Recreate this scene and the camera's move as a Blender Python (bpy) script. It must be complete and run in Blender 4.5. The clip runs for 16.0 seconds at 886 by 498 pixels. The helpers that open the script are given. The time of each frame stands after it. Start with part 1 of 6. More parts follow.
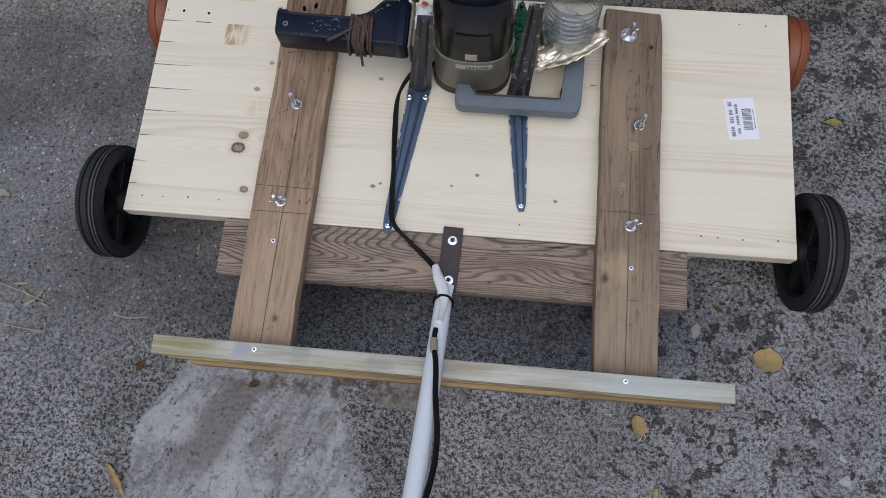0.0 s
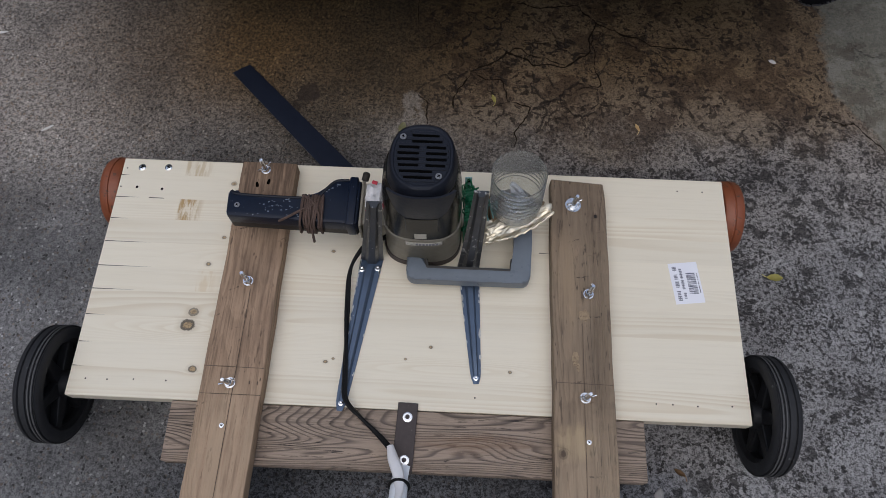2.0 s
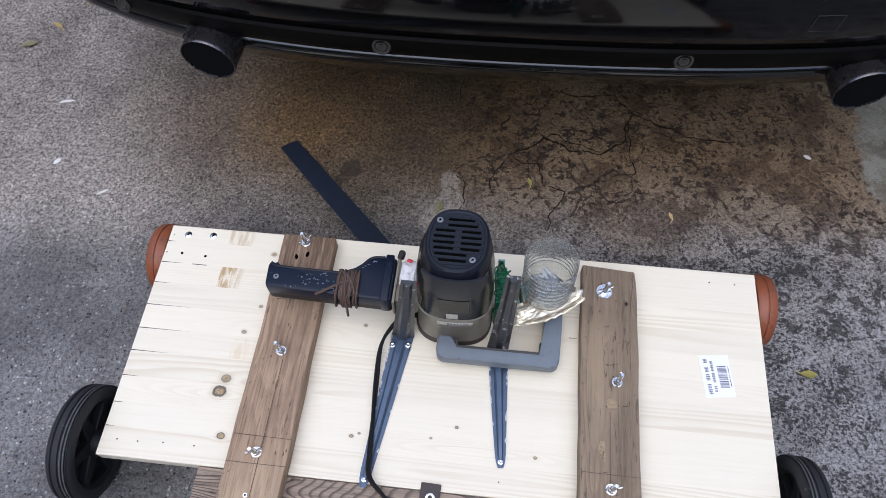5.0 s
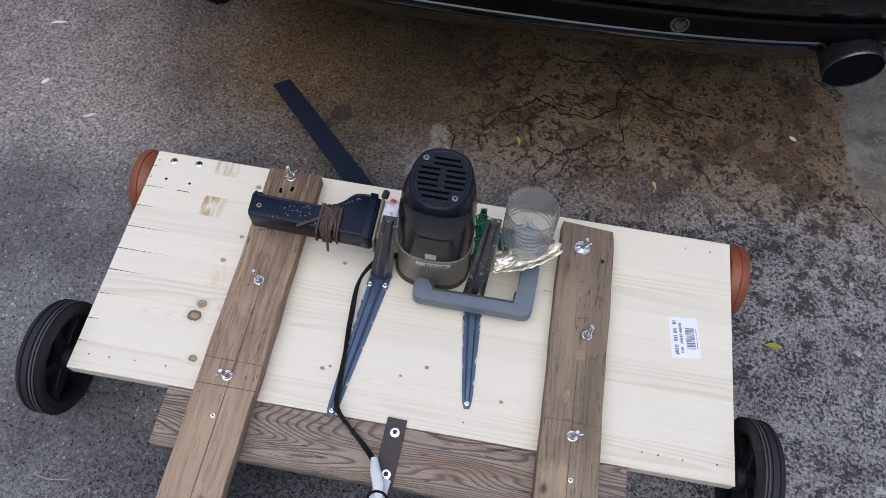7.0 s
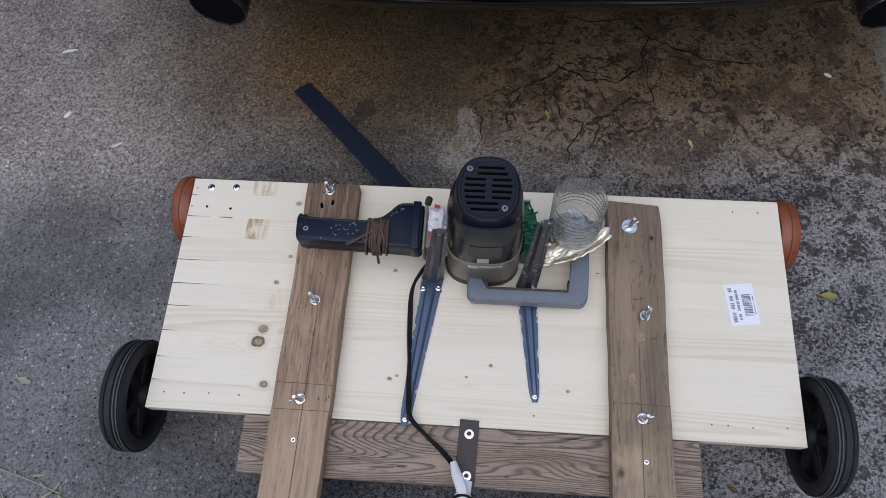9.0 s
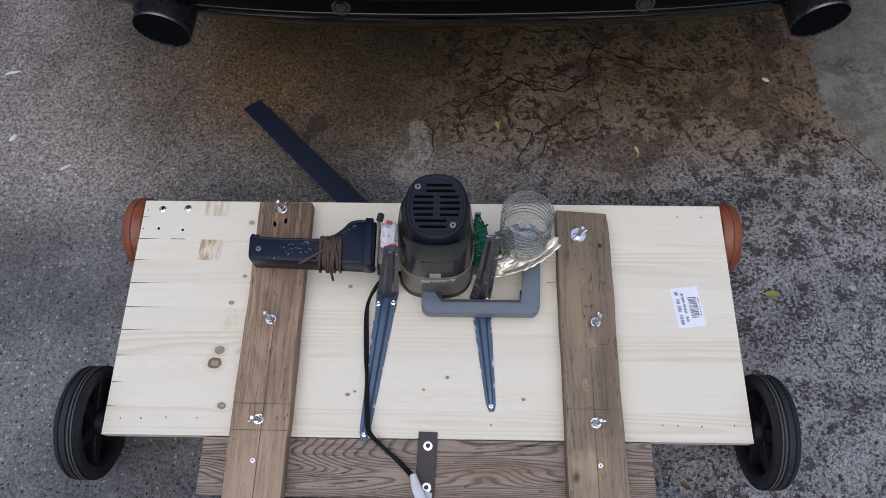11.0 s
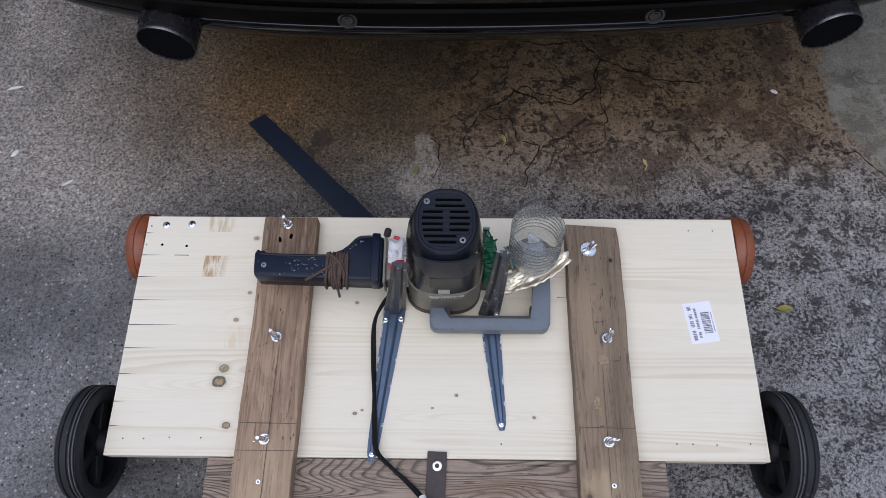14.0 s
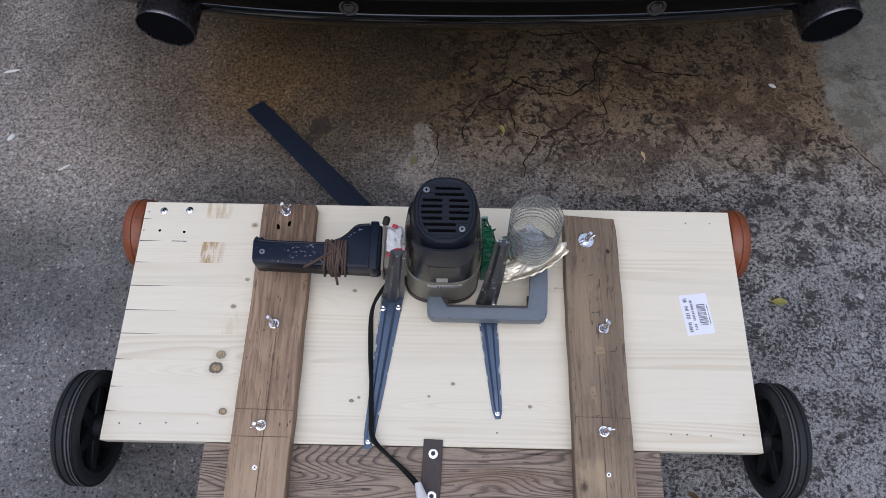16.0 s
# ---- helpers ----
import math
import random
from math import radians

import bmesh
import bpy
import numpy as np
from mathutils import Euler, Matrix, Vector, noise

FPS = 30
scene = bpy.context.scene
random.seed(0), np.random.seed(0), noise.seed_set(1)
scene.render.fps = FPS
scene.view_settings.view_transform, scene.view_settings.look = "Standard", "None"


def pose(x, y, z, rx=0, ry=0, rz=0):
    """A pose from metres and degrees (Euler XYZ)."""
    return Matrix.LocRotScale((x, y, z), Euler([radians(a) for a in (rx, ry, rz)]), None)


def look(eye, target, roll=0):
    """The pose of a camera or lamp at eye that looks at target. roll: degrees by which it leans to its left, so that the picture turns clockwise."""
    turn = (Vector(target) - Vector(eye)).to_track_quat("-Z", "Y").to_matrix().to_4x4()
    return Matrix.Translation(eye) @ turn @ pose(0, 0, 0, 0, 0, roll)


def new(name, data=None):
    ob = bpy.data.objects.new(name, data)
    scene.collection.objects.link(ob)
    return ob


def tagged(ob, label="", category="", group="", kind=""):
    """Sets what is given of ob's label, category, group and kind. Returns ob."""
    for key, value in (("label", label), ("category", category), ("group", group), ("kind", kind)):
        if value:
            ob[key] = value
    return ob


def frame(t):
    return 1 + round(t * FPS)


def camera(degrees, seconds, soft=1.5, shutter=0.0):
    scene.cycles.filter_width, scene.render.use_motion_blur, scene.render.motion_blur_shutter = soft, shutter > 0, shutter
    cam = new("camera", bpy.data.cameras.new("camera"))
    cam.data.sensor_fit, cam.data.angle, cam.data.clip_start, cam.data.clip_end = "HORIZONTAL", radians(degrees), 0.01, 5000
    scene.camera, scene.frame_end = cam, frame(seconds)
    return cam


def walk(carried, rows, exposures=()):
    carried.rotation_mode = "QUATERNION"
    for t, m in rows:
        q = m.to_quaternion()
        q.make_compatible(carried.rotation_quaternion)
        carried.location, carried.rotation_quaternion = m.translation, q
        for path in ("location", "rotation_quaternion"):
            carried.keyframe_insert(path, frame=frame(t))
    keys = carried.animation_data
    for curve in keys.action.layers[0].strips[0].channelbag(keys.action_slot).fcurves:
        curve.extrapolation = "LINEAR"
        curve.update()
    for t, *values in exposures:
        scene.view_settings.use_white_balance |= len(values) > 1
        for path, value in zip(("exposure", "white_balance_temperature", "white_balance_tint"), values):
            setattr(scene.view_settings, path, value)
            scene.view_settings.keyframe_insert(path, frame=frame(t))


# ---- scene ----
cam = camera(64.6, 16.0, soft=0.65)
PATH = [
    (0, (0.051, -0.283, 1.126), (-0.066, 0.22, -0.807), -8.3),
    (0.5, (0.045, -0.274, 1.125), (-0.084, 0.192, -0.816), -10),
    (1, (0.044, -0.263, 1.127), (-0.097, 0.204, -0.813), -11.3),
    (1.2, (0.0481, -0.2476, 1.1354), (-0.098, 0.2844, -0.7849), -10.97),
    (1.3, (0.0539, -0.237, 1.1396), (-0.0909, 0.3127, -0.7755), -10.92),
    (1.5, (0.058, -0.217, 1.143), (-0.039, 0.436, -0.745), -5.6),
    (1.7, (0.0652, -0.2033, 1.1511), (0.002, 0.5526, -0.6993), -2.21),
    (2, (0.063, -0.188, 1.155), (0.027, 0.608, -0.68), 0),
    (2.5, (0.057, -0.174, 1.166), (0.018, 0.706, -0.63), 0.6),
    (3, (0.057, -0.164, 1.172), (0.03, 0.752, -0.605), 1.2),
    (3.2, (0.056, -0.164, 1.173), (0.028, 0.754, -0.604), 1),
    (5.3, (0.061, -0.19, 1.187), (-0.11, 0.77, -0.56), -2.3),
    (5.5, (0.053, -0.199, 1.191), (-0.141, 0.742, -0.562), -1.9),
    (6, (0.059, -0.219, 1.195), (-0.115, 0.747, -0.547), -0.6),
    (6.5, (0.063, -0.232, 1.191), (-0.103, 0.714, -0.563), 0.5),
    (6.7, (0.0671, -0.2341, 1.1785), (-0.0573, 0.7168, -0.5759), 2.94),
    (7, (0.072, -0.231, 1.166), (-0.013, 0.681, -0.612), 4.8),
    (7.2, (0.0752, -0.2161, 1.1426), (0.0923, 0.6827, -0.6437), 11.08),
    (7.3, (0.0646, -0.2082, 1.1336), (0.121, 0.6904, -0.6522), 13.38),
    (7.5, (0.061, -0.199, 1.139), (0.064, 0.69, -0.653), 8.8),
    (7.7, (0.06, -0.1901, 1.1462), (0.0042, 0.6801, -0.6536), 2.01),
    (8, (0.072, -0.181, 1.157), (-0.014, 0.685, -0.644), -1.5),
    (8.2, (0.0701, -0.1732, 1.1568), (-0.0018, 0.5857, -0.6878), -1.47),
    (8.3, (0.0690, -0.1590, 1.1620), (0.0480, 0.5720, -0.6990), 1.70),
    (8.4, (0.0637, -0.1426, 1.1685), (0.1096, 0.5467, -0.7052), 6.22),
    (8.5, (0.048, -0.144, 1.185), (0.14, 0.533, -0.695), 9.2),
    (8.6, (0.03, -0.1244, 1.2116), (0.0941, 0.5831, -0.6548), 5.27),
    (8.7, (0.0232, -0.1323, 1.2242), (0.0118, 0.667, -0.6062), -1.44),
    (8.8, (0.0158, -0.1393, 1.2219), (-0.0744, 0.6743, -0.6002), -7.18),
    (8.9, (0.0213, -0.137, 1.2135), (-0.0796, 0.6603, -0.6165), -7.06),
    (9, (0.015, -0.149, 1.211), (-0.105, 0.598, -0.641), -5.8),
    (9.2, (0.016, -0.153, 1.223), (-0.104, 0.488, -0.668), -6.8),
    (11.3, (0.038, -0.122, 1.238), (0.02, 0.668, -0.599), -1),
    (11.5, (0.037, -0.116, 1.242), (0.012, 0.701, -0.583), -1.6),
    (12, (0.03, -0.117, 1.239), (-0.004, 0.728, -0.574), -1.7),
    (12.5, (0.027, -0.119, 1.229), (-0.01, 0.687, -0.6), -1.7),
    (13, (0.029, -0.119, 1.217), (-0.001, 0.607, -0.647), -1.1),
    (13.5, (0.03, -0.118, 1.22), (0.003, 0.627, -0.635), -1.5),
    (14, (0.025, -0.123, 1.218), (-0.003, 0.662, -0.621), -1.5),
    (14.5, (0.024, -0.126, 1.22), (0.011, 0.653, -0.622), -0.3),
    (15, (0.024, -0.126, 1.22), (-0.005, 0.648, -0.624), -1.2),
    (15.5, (0.021, -0.127, 1.219), (0.007, 0.64, -0.628), 0.1),
    (16, (0.018, -0.128, 1.218), (0.008, 0.636, -0.63), 0.4),
]
EXPOSURES = [(0.0, 0.77, 6430, 10.3), (0.5, 0.74, 6560, 10.3), (1.0, 0.74, 6620, 10.3), (1.5, 0.58, 6600, 10.3), (2.0, 0.6, 6560, 10.3), (3.0, 0.93, 6120, 12.3), (5.5, 1.4, 6120, 12.3), (7.0, 1.1, 6120, 12.3), (8.0, 0.93, 6120, 12.3), (8.5, 0.83, 6160, 12.3), (9.0, 0.86, 6120, 12.3), (11.5, 0.93, 6120, 12.3), (12.0, 1.22, 6120, 12.3), (12.5, 1.22, 6120, 12.3), (13.0, 1.12, 6120, 12.3), (14.0, 0.98, 6120, 12.3), (16.0, 0.96, 6120, 12.3)]
walk(cam, [(t, look(eye, target, roll)) for t, eye, target, roll in PATH], EXPOSURES)

# ---- world, light ----
world = bpy.data.worlds.new("world")
scene.world = world
world.use_nodes = True
wt = world.node_tree
sky = wt.nodes.new("ShaderNodeTexSky")
sky.sky_type, sky.sun_disc = "NISHITA", False
SUN_EL, SUN_AZ = radians(70), radians(-165)
sky.sun_elevation, sky.sun_rotation = SUN_EL, SUN_AZ
wt.nodes["Background"].inputs["Strength"].default_value = 0.15
haze = wt.nodes.new("ShaderNodeHueSaturation")
haze.inputs["Saturation"].default_value = 0.68
wt.links.new(sky.outputs["Color"], haze.inputs["Color"])
wt.links.new(haze.outputs["Color"], wt.nodes["Background"].inputs["Color"])
sun = new("sun", bpy.data.lights.new("sun", "SUN"))
sun.data.energy, sun.data.angle, sun.data.color = 0.5, radians(75), (1.0, 0.95, 0.87)
sun.matrix_world = look((math.sin(SUN_AZ) * math.cos(SUN_EL) * 10, math.cos(SUN_AZ) * math.cos(SUN_EL) * 10, math.sin(SUN_EL) * 10), (0, 0, 0))


# ---- materials ----
class Nodes:
    """A short way to write node materials. Values are sockets, numbers or colours."""

    def __init__(self, name):
        self.mat = bpy.data.materials.new(name)
        self.mat.use_nodes = True
        self.t = self.mat.node_tree
        self.bsdf = self.t.nodes["Principled BSDF"]
        self.pos = self.t.nodes.new("ShaderNodeNewGeometry").outputs["Position"]

    def put(self, socket, v):
        if isinstance(v, bpy.types.NodeSocket):
            self.t.links.new(v, socket)
        elif isinstance(v, (tuple, list)) and len(v) == 3 and socket.type == "RGBA":
            socket.default_value = (*v, 1)
        else:
            socket.default_value = v

    def set(self, **kw):
        for k, v in kw.items():
            self.put(self.bsdf.inputs[k.replace("_", " ")], v)
        return self

    def m(self, op, a, b=0.0, c=0.0, clamp=False):
        n = self.t.nodes.new("ShaderNodeMath")
        n.operation, n.use_clamp = op, clamp
        for i, v in enumerate((a, b, c)):
            self.put(n.inputs[i], v)
        return n.outputs[0]

    def step(self, v, lo, hi):
        n = self.t.nodes.new("ShaderNodeMapRange")
        n.interpolation_type = "SMOOTHSTEP"
        self.put(n.inputs["Value"], v)
        n.inputs["From Min"].default_value, n.inputs["From Max"].default_value = lo, hi
        return n.outputs["Result"]

    def mix(self, f, a, b, mode="MIX"):
        n = self.t.nodes.new("ShaderNodeMix")
        n.data_type, n.blend_type = "RGBA", mode
        self.put(n.inputs[0], f)
        self.put(n.inputs[6], a)
        self.put(n.inputs[7], b)
        return n.outputs[2]

    def xyz(self, v=None):
        n = self.t.nodes.new("ShaderNodeSeparateXYZ")
        self.put(n.inputs[0], v or self.pos)
        return n.outputs

    def vec(self, x, y, z):
        n = self.t.nodes.new("ShaderNodeCombineXYZ")
        for i, v in enumerate((x, y, z)):
            self.put(n.inputs[i], v)
        return n.outputs[0]

    def vm(self, op, a, b):
        n = self.t.nodes.new("ShaderNodeVectorMath")
        n.operation = op
        self.put(n.inputs[0], a)
        self.put(n.inputs[1], b)
        return n.outputs[0]

    def noise(self, scale, detail=4.0, rough=0.6, vec=None, colour=False, distort=0.0):
        n = self.t.nodes.new("ShaderNodeTexNoise")
        self.put(n.inputs["Vector"], vec or self.pos)
        n.inputs["Scale"].default_value, n.inputs["Detail"].default_value = scale, detail
        n.inputs["Roughness"].default_value, n.inputs["Distortion"].default_value = rough, distort
        return n.outputs["Color" if colour else "Fac"]

    def cells(self, scale, feature="F1", vec=None, out="Distance", random=1.0):
        n = self.t.nodes.new("ShaderNodeTexVoronoi")
        n.feature = feature
        self.put(n.inputs["Vector"], vec or self.pos)
        n.inputs["Scale"].default_value = scale
        n.inputs["Randomness"].default_value = random
        return n.outputs[out]

    def random(self):
        return self.t.nodes.new("ShaderNodeObjectInfo").outputs["Random"]

    def warped(self, amount, scale, vec=None):
        c = self.vm("SUBTRACT", self.noise(scale, 3, 0.6, vec, True), (0.5, 0.5, 0.5))
        return self.vm("ADD", vec or self.pos, self.vm("MULTIPLY", c, (amount, amount, amount)))

    def blob(self, cx, cy, rx, ry, soft=0.3, vec=None, square=False):
        """1 inside an ellipse on the ground plane, 0 outside."""
        s = self.xyz(vec)
        dx = self.m("DIVIDE", self.m("SUBTRACT", s[0], cx), rx)
        dy = self.m("DIVIDE", self.m("SUBTRACT", s[1], cy), ry)
        dx, dy = self.m("MULTIPLY", dx, dx), self.m("MULTIPLY", dy, dy)
        if square:
            dx, dy = (self.m("MULTIPLY", k, self.m("MULTIPLY", k, k)) for k in (dx, dy))
        d = self.m("ADD", dx, dy)
        return self.step(d, 1 + soft, 1 - soft)

    def bump(self, height, distance=0.002, strength=1.0):
        n = self.t.nodes.new("ShaderNodeBump")
        self.put(n.inputs["Height"], height)
        n.inputs["Distance"].default_value, n.inputs["Strength"].default_value = distance, strength
        self.put(self.bsdf.inputs["Normal"], n.outputs[0])
        return self


def plain(name, colour, rough=0.5, metal=0.0, vary=0.25, scale=60.0, bump=0.0004, wear=None, wear_at=0.62, spec=0.4):
    """Paint, metal, rubber or plastic with uneven tone, fine relief and, where given, worn spots."""
    n = Nodes(name)
    v = n.noise(scale, 5, 0.65)
    c = n.mix(n.m("MULTIPLY", v, vary * 2, clamp=True), colour, tuple(k * 0.45 for k in colour))
    r = n.m("ADD", rough - 0.08, n.m("MULTIPLY", n.noise(scale * 2.3, 3), 0.16))
    if wear:
        w = n.step(n.noise(scale * 1.6, 6, 0.7), wear_at, wear_at + 0.05)
        c = n.mix(w, c, wear)
    n.set(Base_Color=c, Roughness=r, Metallic=metal, Specular_IOR_Level=spec)
    return n.bump(n.noise(scale * 6, 3), bump).mat


def wood(name, along, light, dark, rings=14.0, line=0.6, pores=0.3, grey=None, knots=(), tone=0.12, stretch=9.0, rough=0.6, relief=0.0006, wide=9.0, patches=(), swirls=(), uneven=0.0, heart=None, crisp=0.15):
    """Sawn timber whose grain runs along 'x' or 'y'; the rings are the level lines of a long smooth noise."""
    n = Nodes(name)
    rnd = n.random()
    s = n.xyz()
    a, b = (s[0], s[1]) if along == "x" else (s[1], s[0])
    shift = n.m("MULTIPLY", rnd, 37.0)
    kd, marks = None, []
    for kx, ky, kr, deep in knots:
        dx = n.m("MULTIPLY", n.m("SUBTRACT", s[0], kx), 1.0 if along == "y" else 0.8)
        dy = n.m("MULTIPLY", n.m("SUBTRACT", s[1], ky), 1.0 if along == "x" else 0.8)
        d = n.m("DIVIDE", n.m("SQRT", n.m("ADD", n.m("MULTIPLY", dx, dx), n.m("MULTIPLY", dy, dy))), kr)
        marks.append((d, deep))
        kd = d if kd is None else n.m("MINIMUM", kd, d)
    long = n.m("DIVIDE", a, stretch)
    smooth = n.vec(n.m("ADD", long, shift), b, s[2])
    field = n.noise(wide, 1.5, 0.4, smooth)
    if kd is not None:
        field = n.m("ADD", field, n.m("MULTIPLY", n.m("POWER", 2.718, n.m("MULTIPLY", kd, -0.7)), 0.07))
    swell = 0.0
    for wx, wy, rx, ry, push in swirls:
        e = n.vec(n.m("DIVIDE", n.m("SUBTRACT", s[0], wx), rx), n.m("DIVIDE", n.m("SUBTRACT", s[1], wy), ry), 0.0)
        e = n.m("ADD", n.xyz(n.vm("MULTIPLY", e, e))[0], n.xyz(n.vm("MULTIPLY", e, e))[1])
        hump = n.m("POWER", 2.718, n.m("MULTIPLY", e, -1.0))
        swell = n.m("MAXIMUM", swell, hump)
        field = n.m("ADD", field, n.m("MULTIPLY", hump, push))
    v = n.m("FRACT", n.m("MULTIPLY", field, rings))
    ring = n.m("MULTIPLY", n.step(v, crisp, 0.85), n.step(v, 1.0, 0.86))
    fine = n.noise(260, 4, 0.7, n.vec(n.m("DIVIDE", a, 22.0), n.m("ADD", b, shift), s[2]))
    streak = n.noise(95, 5, 0.7, n.vec(n.m("DIVIDE", a, 16.0), n.m("ADD", b, shift), s[2]))
    broad = n.noise(5, 3, 0.5, n.vec(n.m("DIVIDE", a, 3.0), n.m("ADD", b, shift), s[2]))
    amount = line
    if uneven:
        amount = n.m("MULTIPLY", line, n.m("ADD", 1.0 - uneven, n.m("MULTIPLY", n.step(n.m("FRACT", n.m("MULTIPLY", rnd, 7.3)), 0.35, 0.85), uneven * 1.8)))
        amount = n.m("MULTIPLY", amount, n.m("ADD", 0.25, n.m("MULTIPLY", n.step(broad, 0.40, 0.60), 1.1)))
        amount = n.m("ADD", amount, n.m("MULTIPLY", swell, 0.30))
    c = n.mix(n.m("MULTIPLY", ring, amount, clamp=True), light, dark)
    c = n.mix(n.m("MULTIPLY", n.step(fine, 0.45, 0.75), pores), c, tuple(k * 0.55 for k in dark))
    c = n.mix(n.m("MULTIPLY", n.step(streak, 0.50, 0.66), pores * 0.75), c, tuple(k * 0.8 for k in dark))
    if grey:
        c = n.mix(n.m("MULTIPLY", n.step(broad, 0.42, 0.62), 0.75 if along == "y" else 0.35), c, grey)
        stain = n.step(n.noise(11, 6, 0.7), 0.56, 0.72)
        c = n.mix(n.m("MULTIPLY", stain, 0.35), c, tuple(k * 0.4 for k in dark))
        split = n.noise(60, 2, 0.5, n.vec(n.m("DIVIDE", a, 26.0), n.m("ADD", b, shift), s[2]))
        split = n.step(n.m("ABSOLUTE", n.m("SUBTRACT", split, 0.5)), 0.010, 0.003)
        split = n.m("MULTIPLY", split, n.m("MULTIPLY", n.step(broad, 0.44, 0.62), n.step(n.noise(30, 3, 0.6), 0.50, 0.56)))
        c = n.mix(n.m("MULTIPLY", split, 0.85), c, tuple(k * 0.25 for k in dark))
        fleck = n.step(n.noise(150, 3, 0.6, n.vec(n.m("DIVIDE", a, 7.0), n.m("ADD", b, shift), s[2])), 0.63, 0.68)
        c = n.mix(n.m("MULTIPLY", fleck, 0.6), c, tuple(k * 0.45 for k in dark))
        scuff = n.step(n.noise(46, 5, 0.7, n.vec(n.m("DIVIDE", a, 2.5), b, s[2])), 0.55, 0.66)
        c = n.mix(n.m("MULTIPLY", scuff, 0.30), c, tuple(k * 0.5 for k in light))
        pale = n.step(n.noise(70, 5, 0.7, n.vec(n.m("DIVIDE", a, 4.0), n.m("ADD", b, 3.0), s[2])), 0.58, 0.68)
        c = n.mix(n.m("MULTIPLY", pale, 0.28), c, tuple(k * 1.35 for k in light))
        pits = n.step(n.cells(190, "F1", n.vec(n.m("DIVIDE", a, 3.0), b, s[2])), 0.26, 0.12)
        c = n.mix(n.m("MULTIPLY", pits, n.step(n.noise(17, 4, 0.7), 0.58, 0.68)), c, tuple(k * 0.35 for k in dark))
        slant = n.m("ADD", n.m("MULTIPLY", a, 30.0), n.m("ADD", n.m("MULTIPLY", b, -9.0), n.m("MULTIPLY", broad, 2.5)))
        saw = n.step(n.m("ABSOLUTE", n.m("SUBTRACT", n.m("FRACT", slant), 0.5)), 0.050, 0.020)
        saw = n.m("MULTIPLY", saw, n.m("MULTIPLY", n.step(n.noise(260, 2, 0.5), 0.47, 0.53), n.step(n.noise(13, 3, 0.6), 0.55, 0.62)))
        c = n.mix(n.m("MULTIPLY", saw, 0.75 if along == "y" else 0.0), c, tuple(k * 0.3 for k in dark))
    shade = n.m("ADD", 1.0 - tone, n.m("MULTIPLY", n.m("ADD", rnd, broad), tone))
    c = n.mix(1.0, c, n.vec(shade, shade, shade), "MULTIPLY")
    for px, py, rx, ry, pc, much in patches:
        if heart:
            w = n.m("MULTIPLY", n.step(n.m("SUBTRACT", s[0], px), -rx, -rx + 0.003), n.step(n.m("SUBTRACT", s[0], px), rx * 1.6, rx * 0.2))
            w = n.m("MULTIPLY", w, n.step(n.m("ABSOLUTE", n.m("SUBTRACT", s[1], py)), ry, ry - 0.001))
            bent = n.noise(130, 4, 0.65, n.vec(s[0], n.m("DIVIDE", s[1], 7.0), 0.0), distort=0.4)
            w = n.m("MULTIPLY", w, n.m("ADD", 0.15, n.step(bent, 0.42, 0.60)))
        else:
            w = n.blob(px, py, rx * 1.15, ry * 1.15, 0.85, n.warped(0.016, 60))
            w = n.m("MULTIPLY", w, n.m("ADD", 0.35, n.step(streak, 0.36, 0.62)))
        c = n.mix(n.m("MULTIPLY", w, much, clamp=True), c, pc)
    if kd is not None:
        rag = n.m("MULTIPLY", n.m("SUBTRACT", n.noise(210, 4, 0.7), 0.5), 0.7)
        for d, deep in marks:
            e = n.m("ADD", d, rag)
            c = n.mix(n.m("MULTIPLY", n.step(e, 2.2, 1.0), 0.30 * deep), c, tuple(k * 0.75 for k in dark))
            c = n.mix(n.m("MULTIPLY", n.step(e, 1.15, 0.95), min(1.0, 0.97 * deep)), c, tuple(k * 0.16 for k in dark))
            if heart:
                c = n.mix(n.m("MULTIPLY", n.step(e, 0.72, 0.55), 0.85), c, n.mix(n.step(n.noise(420, 3), 0.4, 0.6), heart, tuple(k * 0.5 for k in heart)))
                continue
            c = n.mix(n.m("MULTIPLY", n.step(e, 0.72, 0.50), 0.8), c, tuple(k * max(0.08, 0.95 - (0.35 if deep <= 1 else 0.75) * deep) for k in dark))
    n.set(Base_Color=c, Roughness=n.m("ADD", rough - 0.1, n.m("MULTIPLY", fine, 0.2)))
    n.bump(n.m("ADD", n.m("ADD", n.m("MULTIPLY", ring, -0.6), n.m("MULTIPLY", fine, -0.8)), n.m("MULTIPLY", streak, -0.9 if grey else -0.1)), relief)
    return n.mat


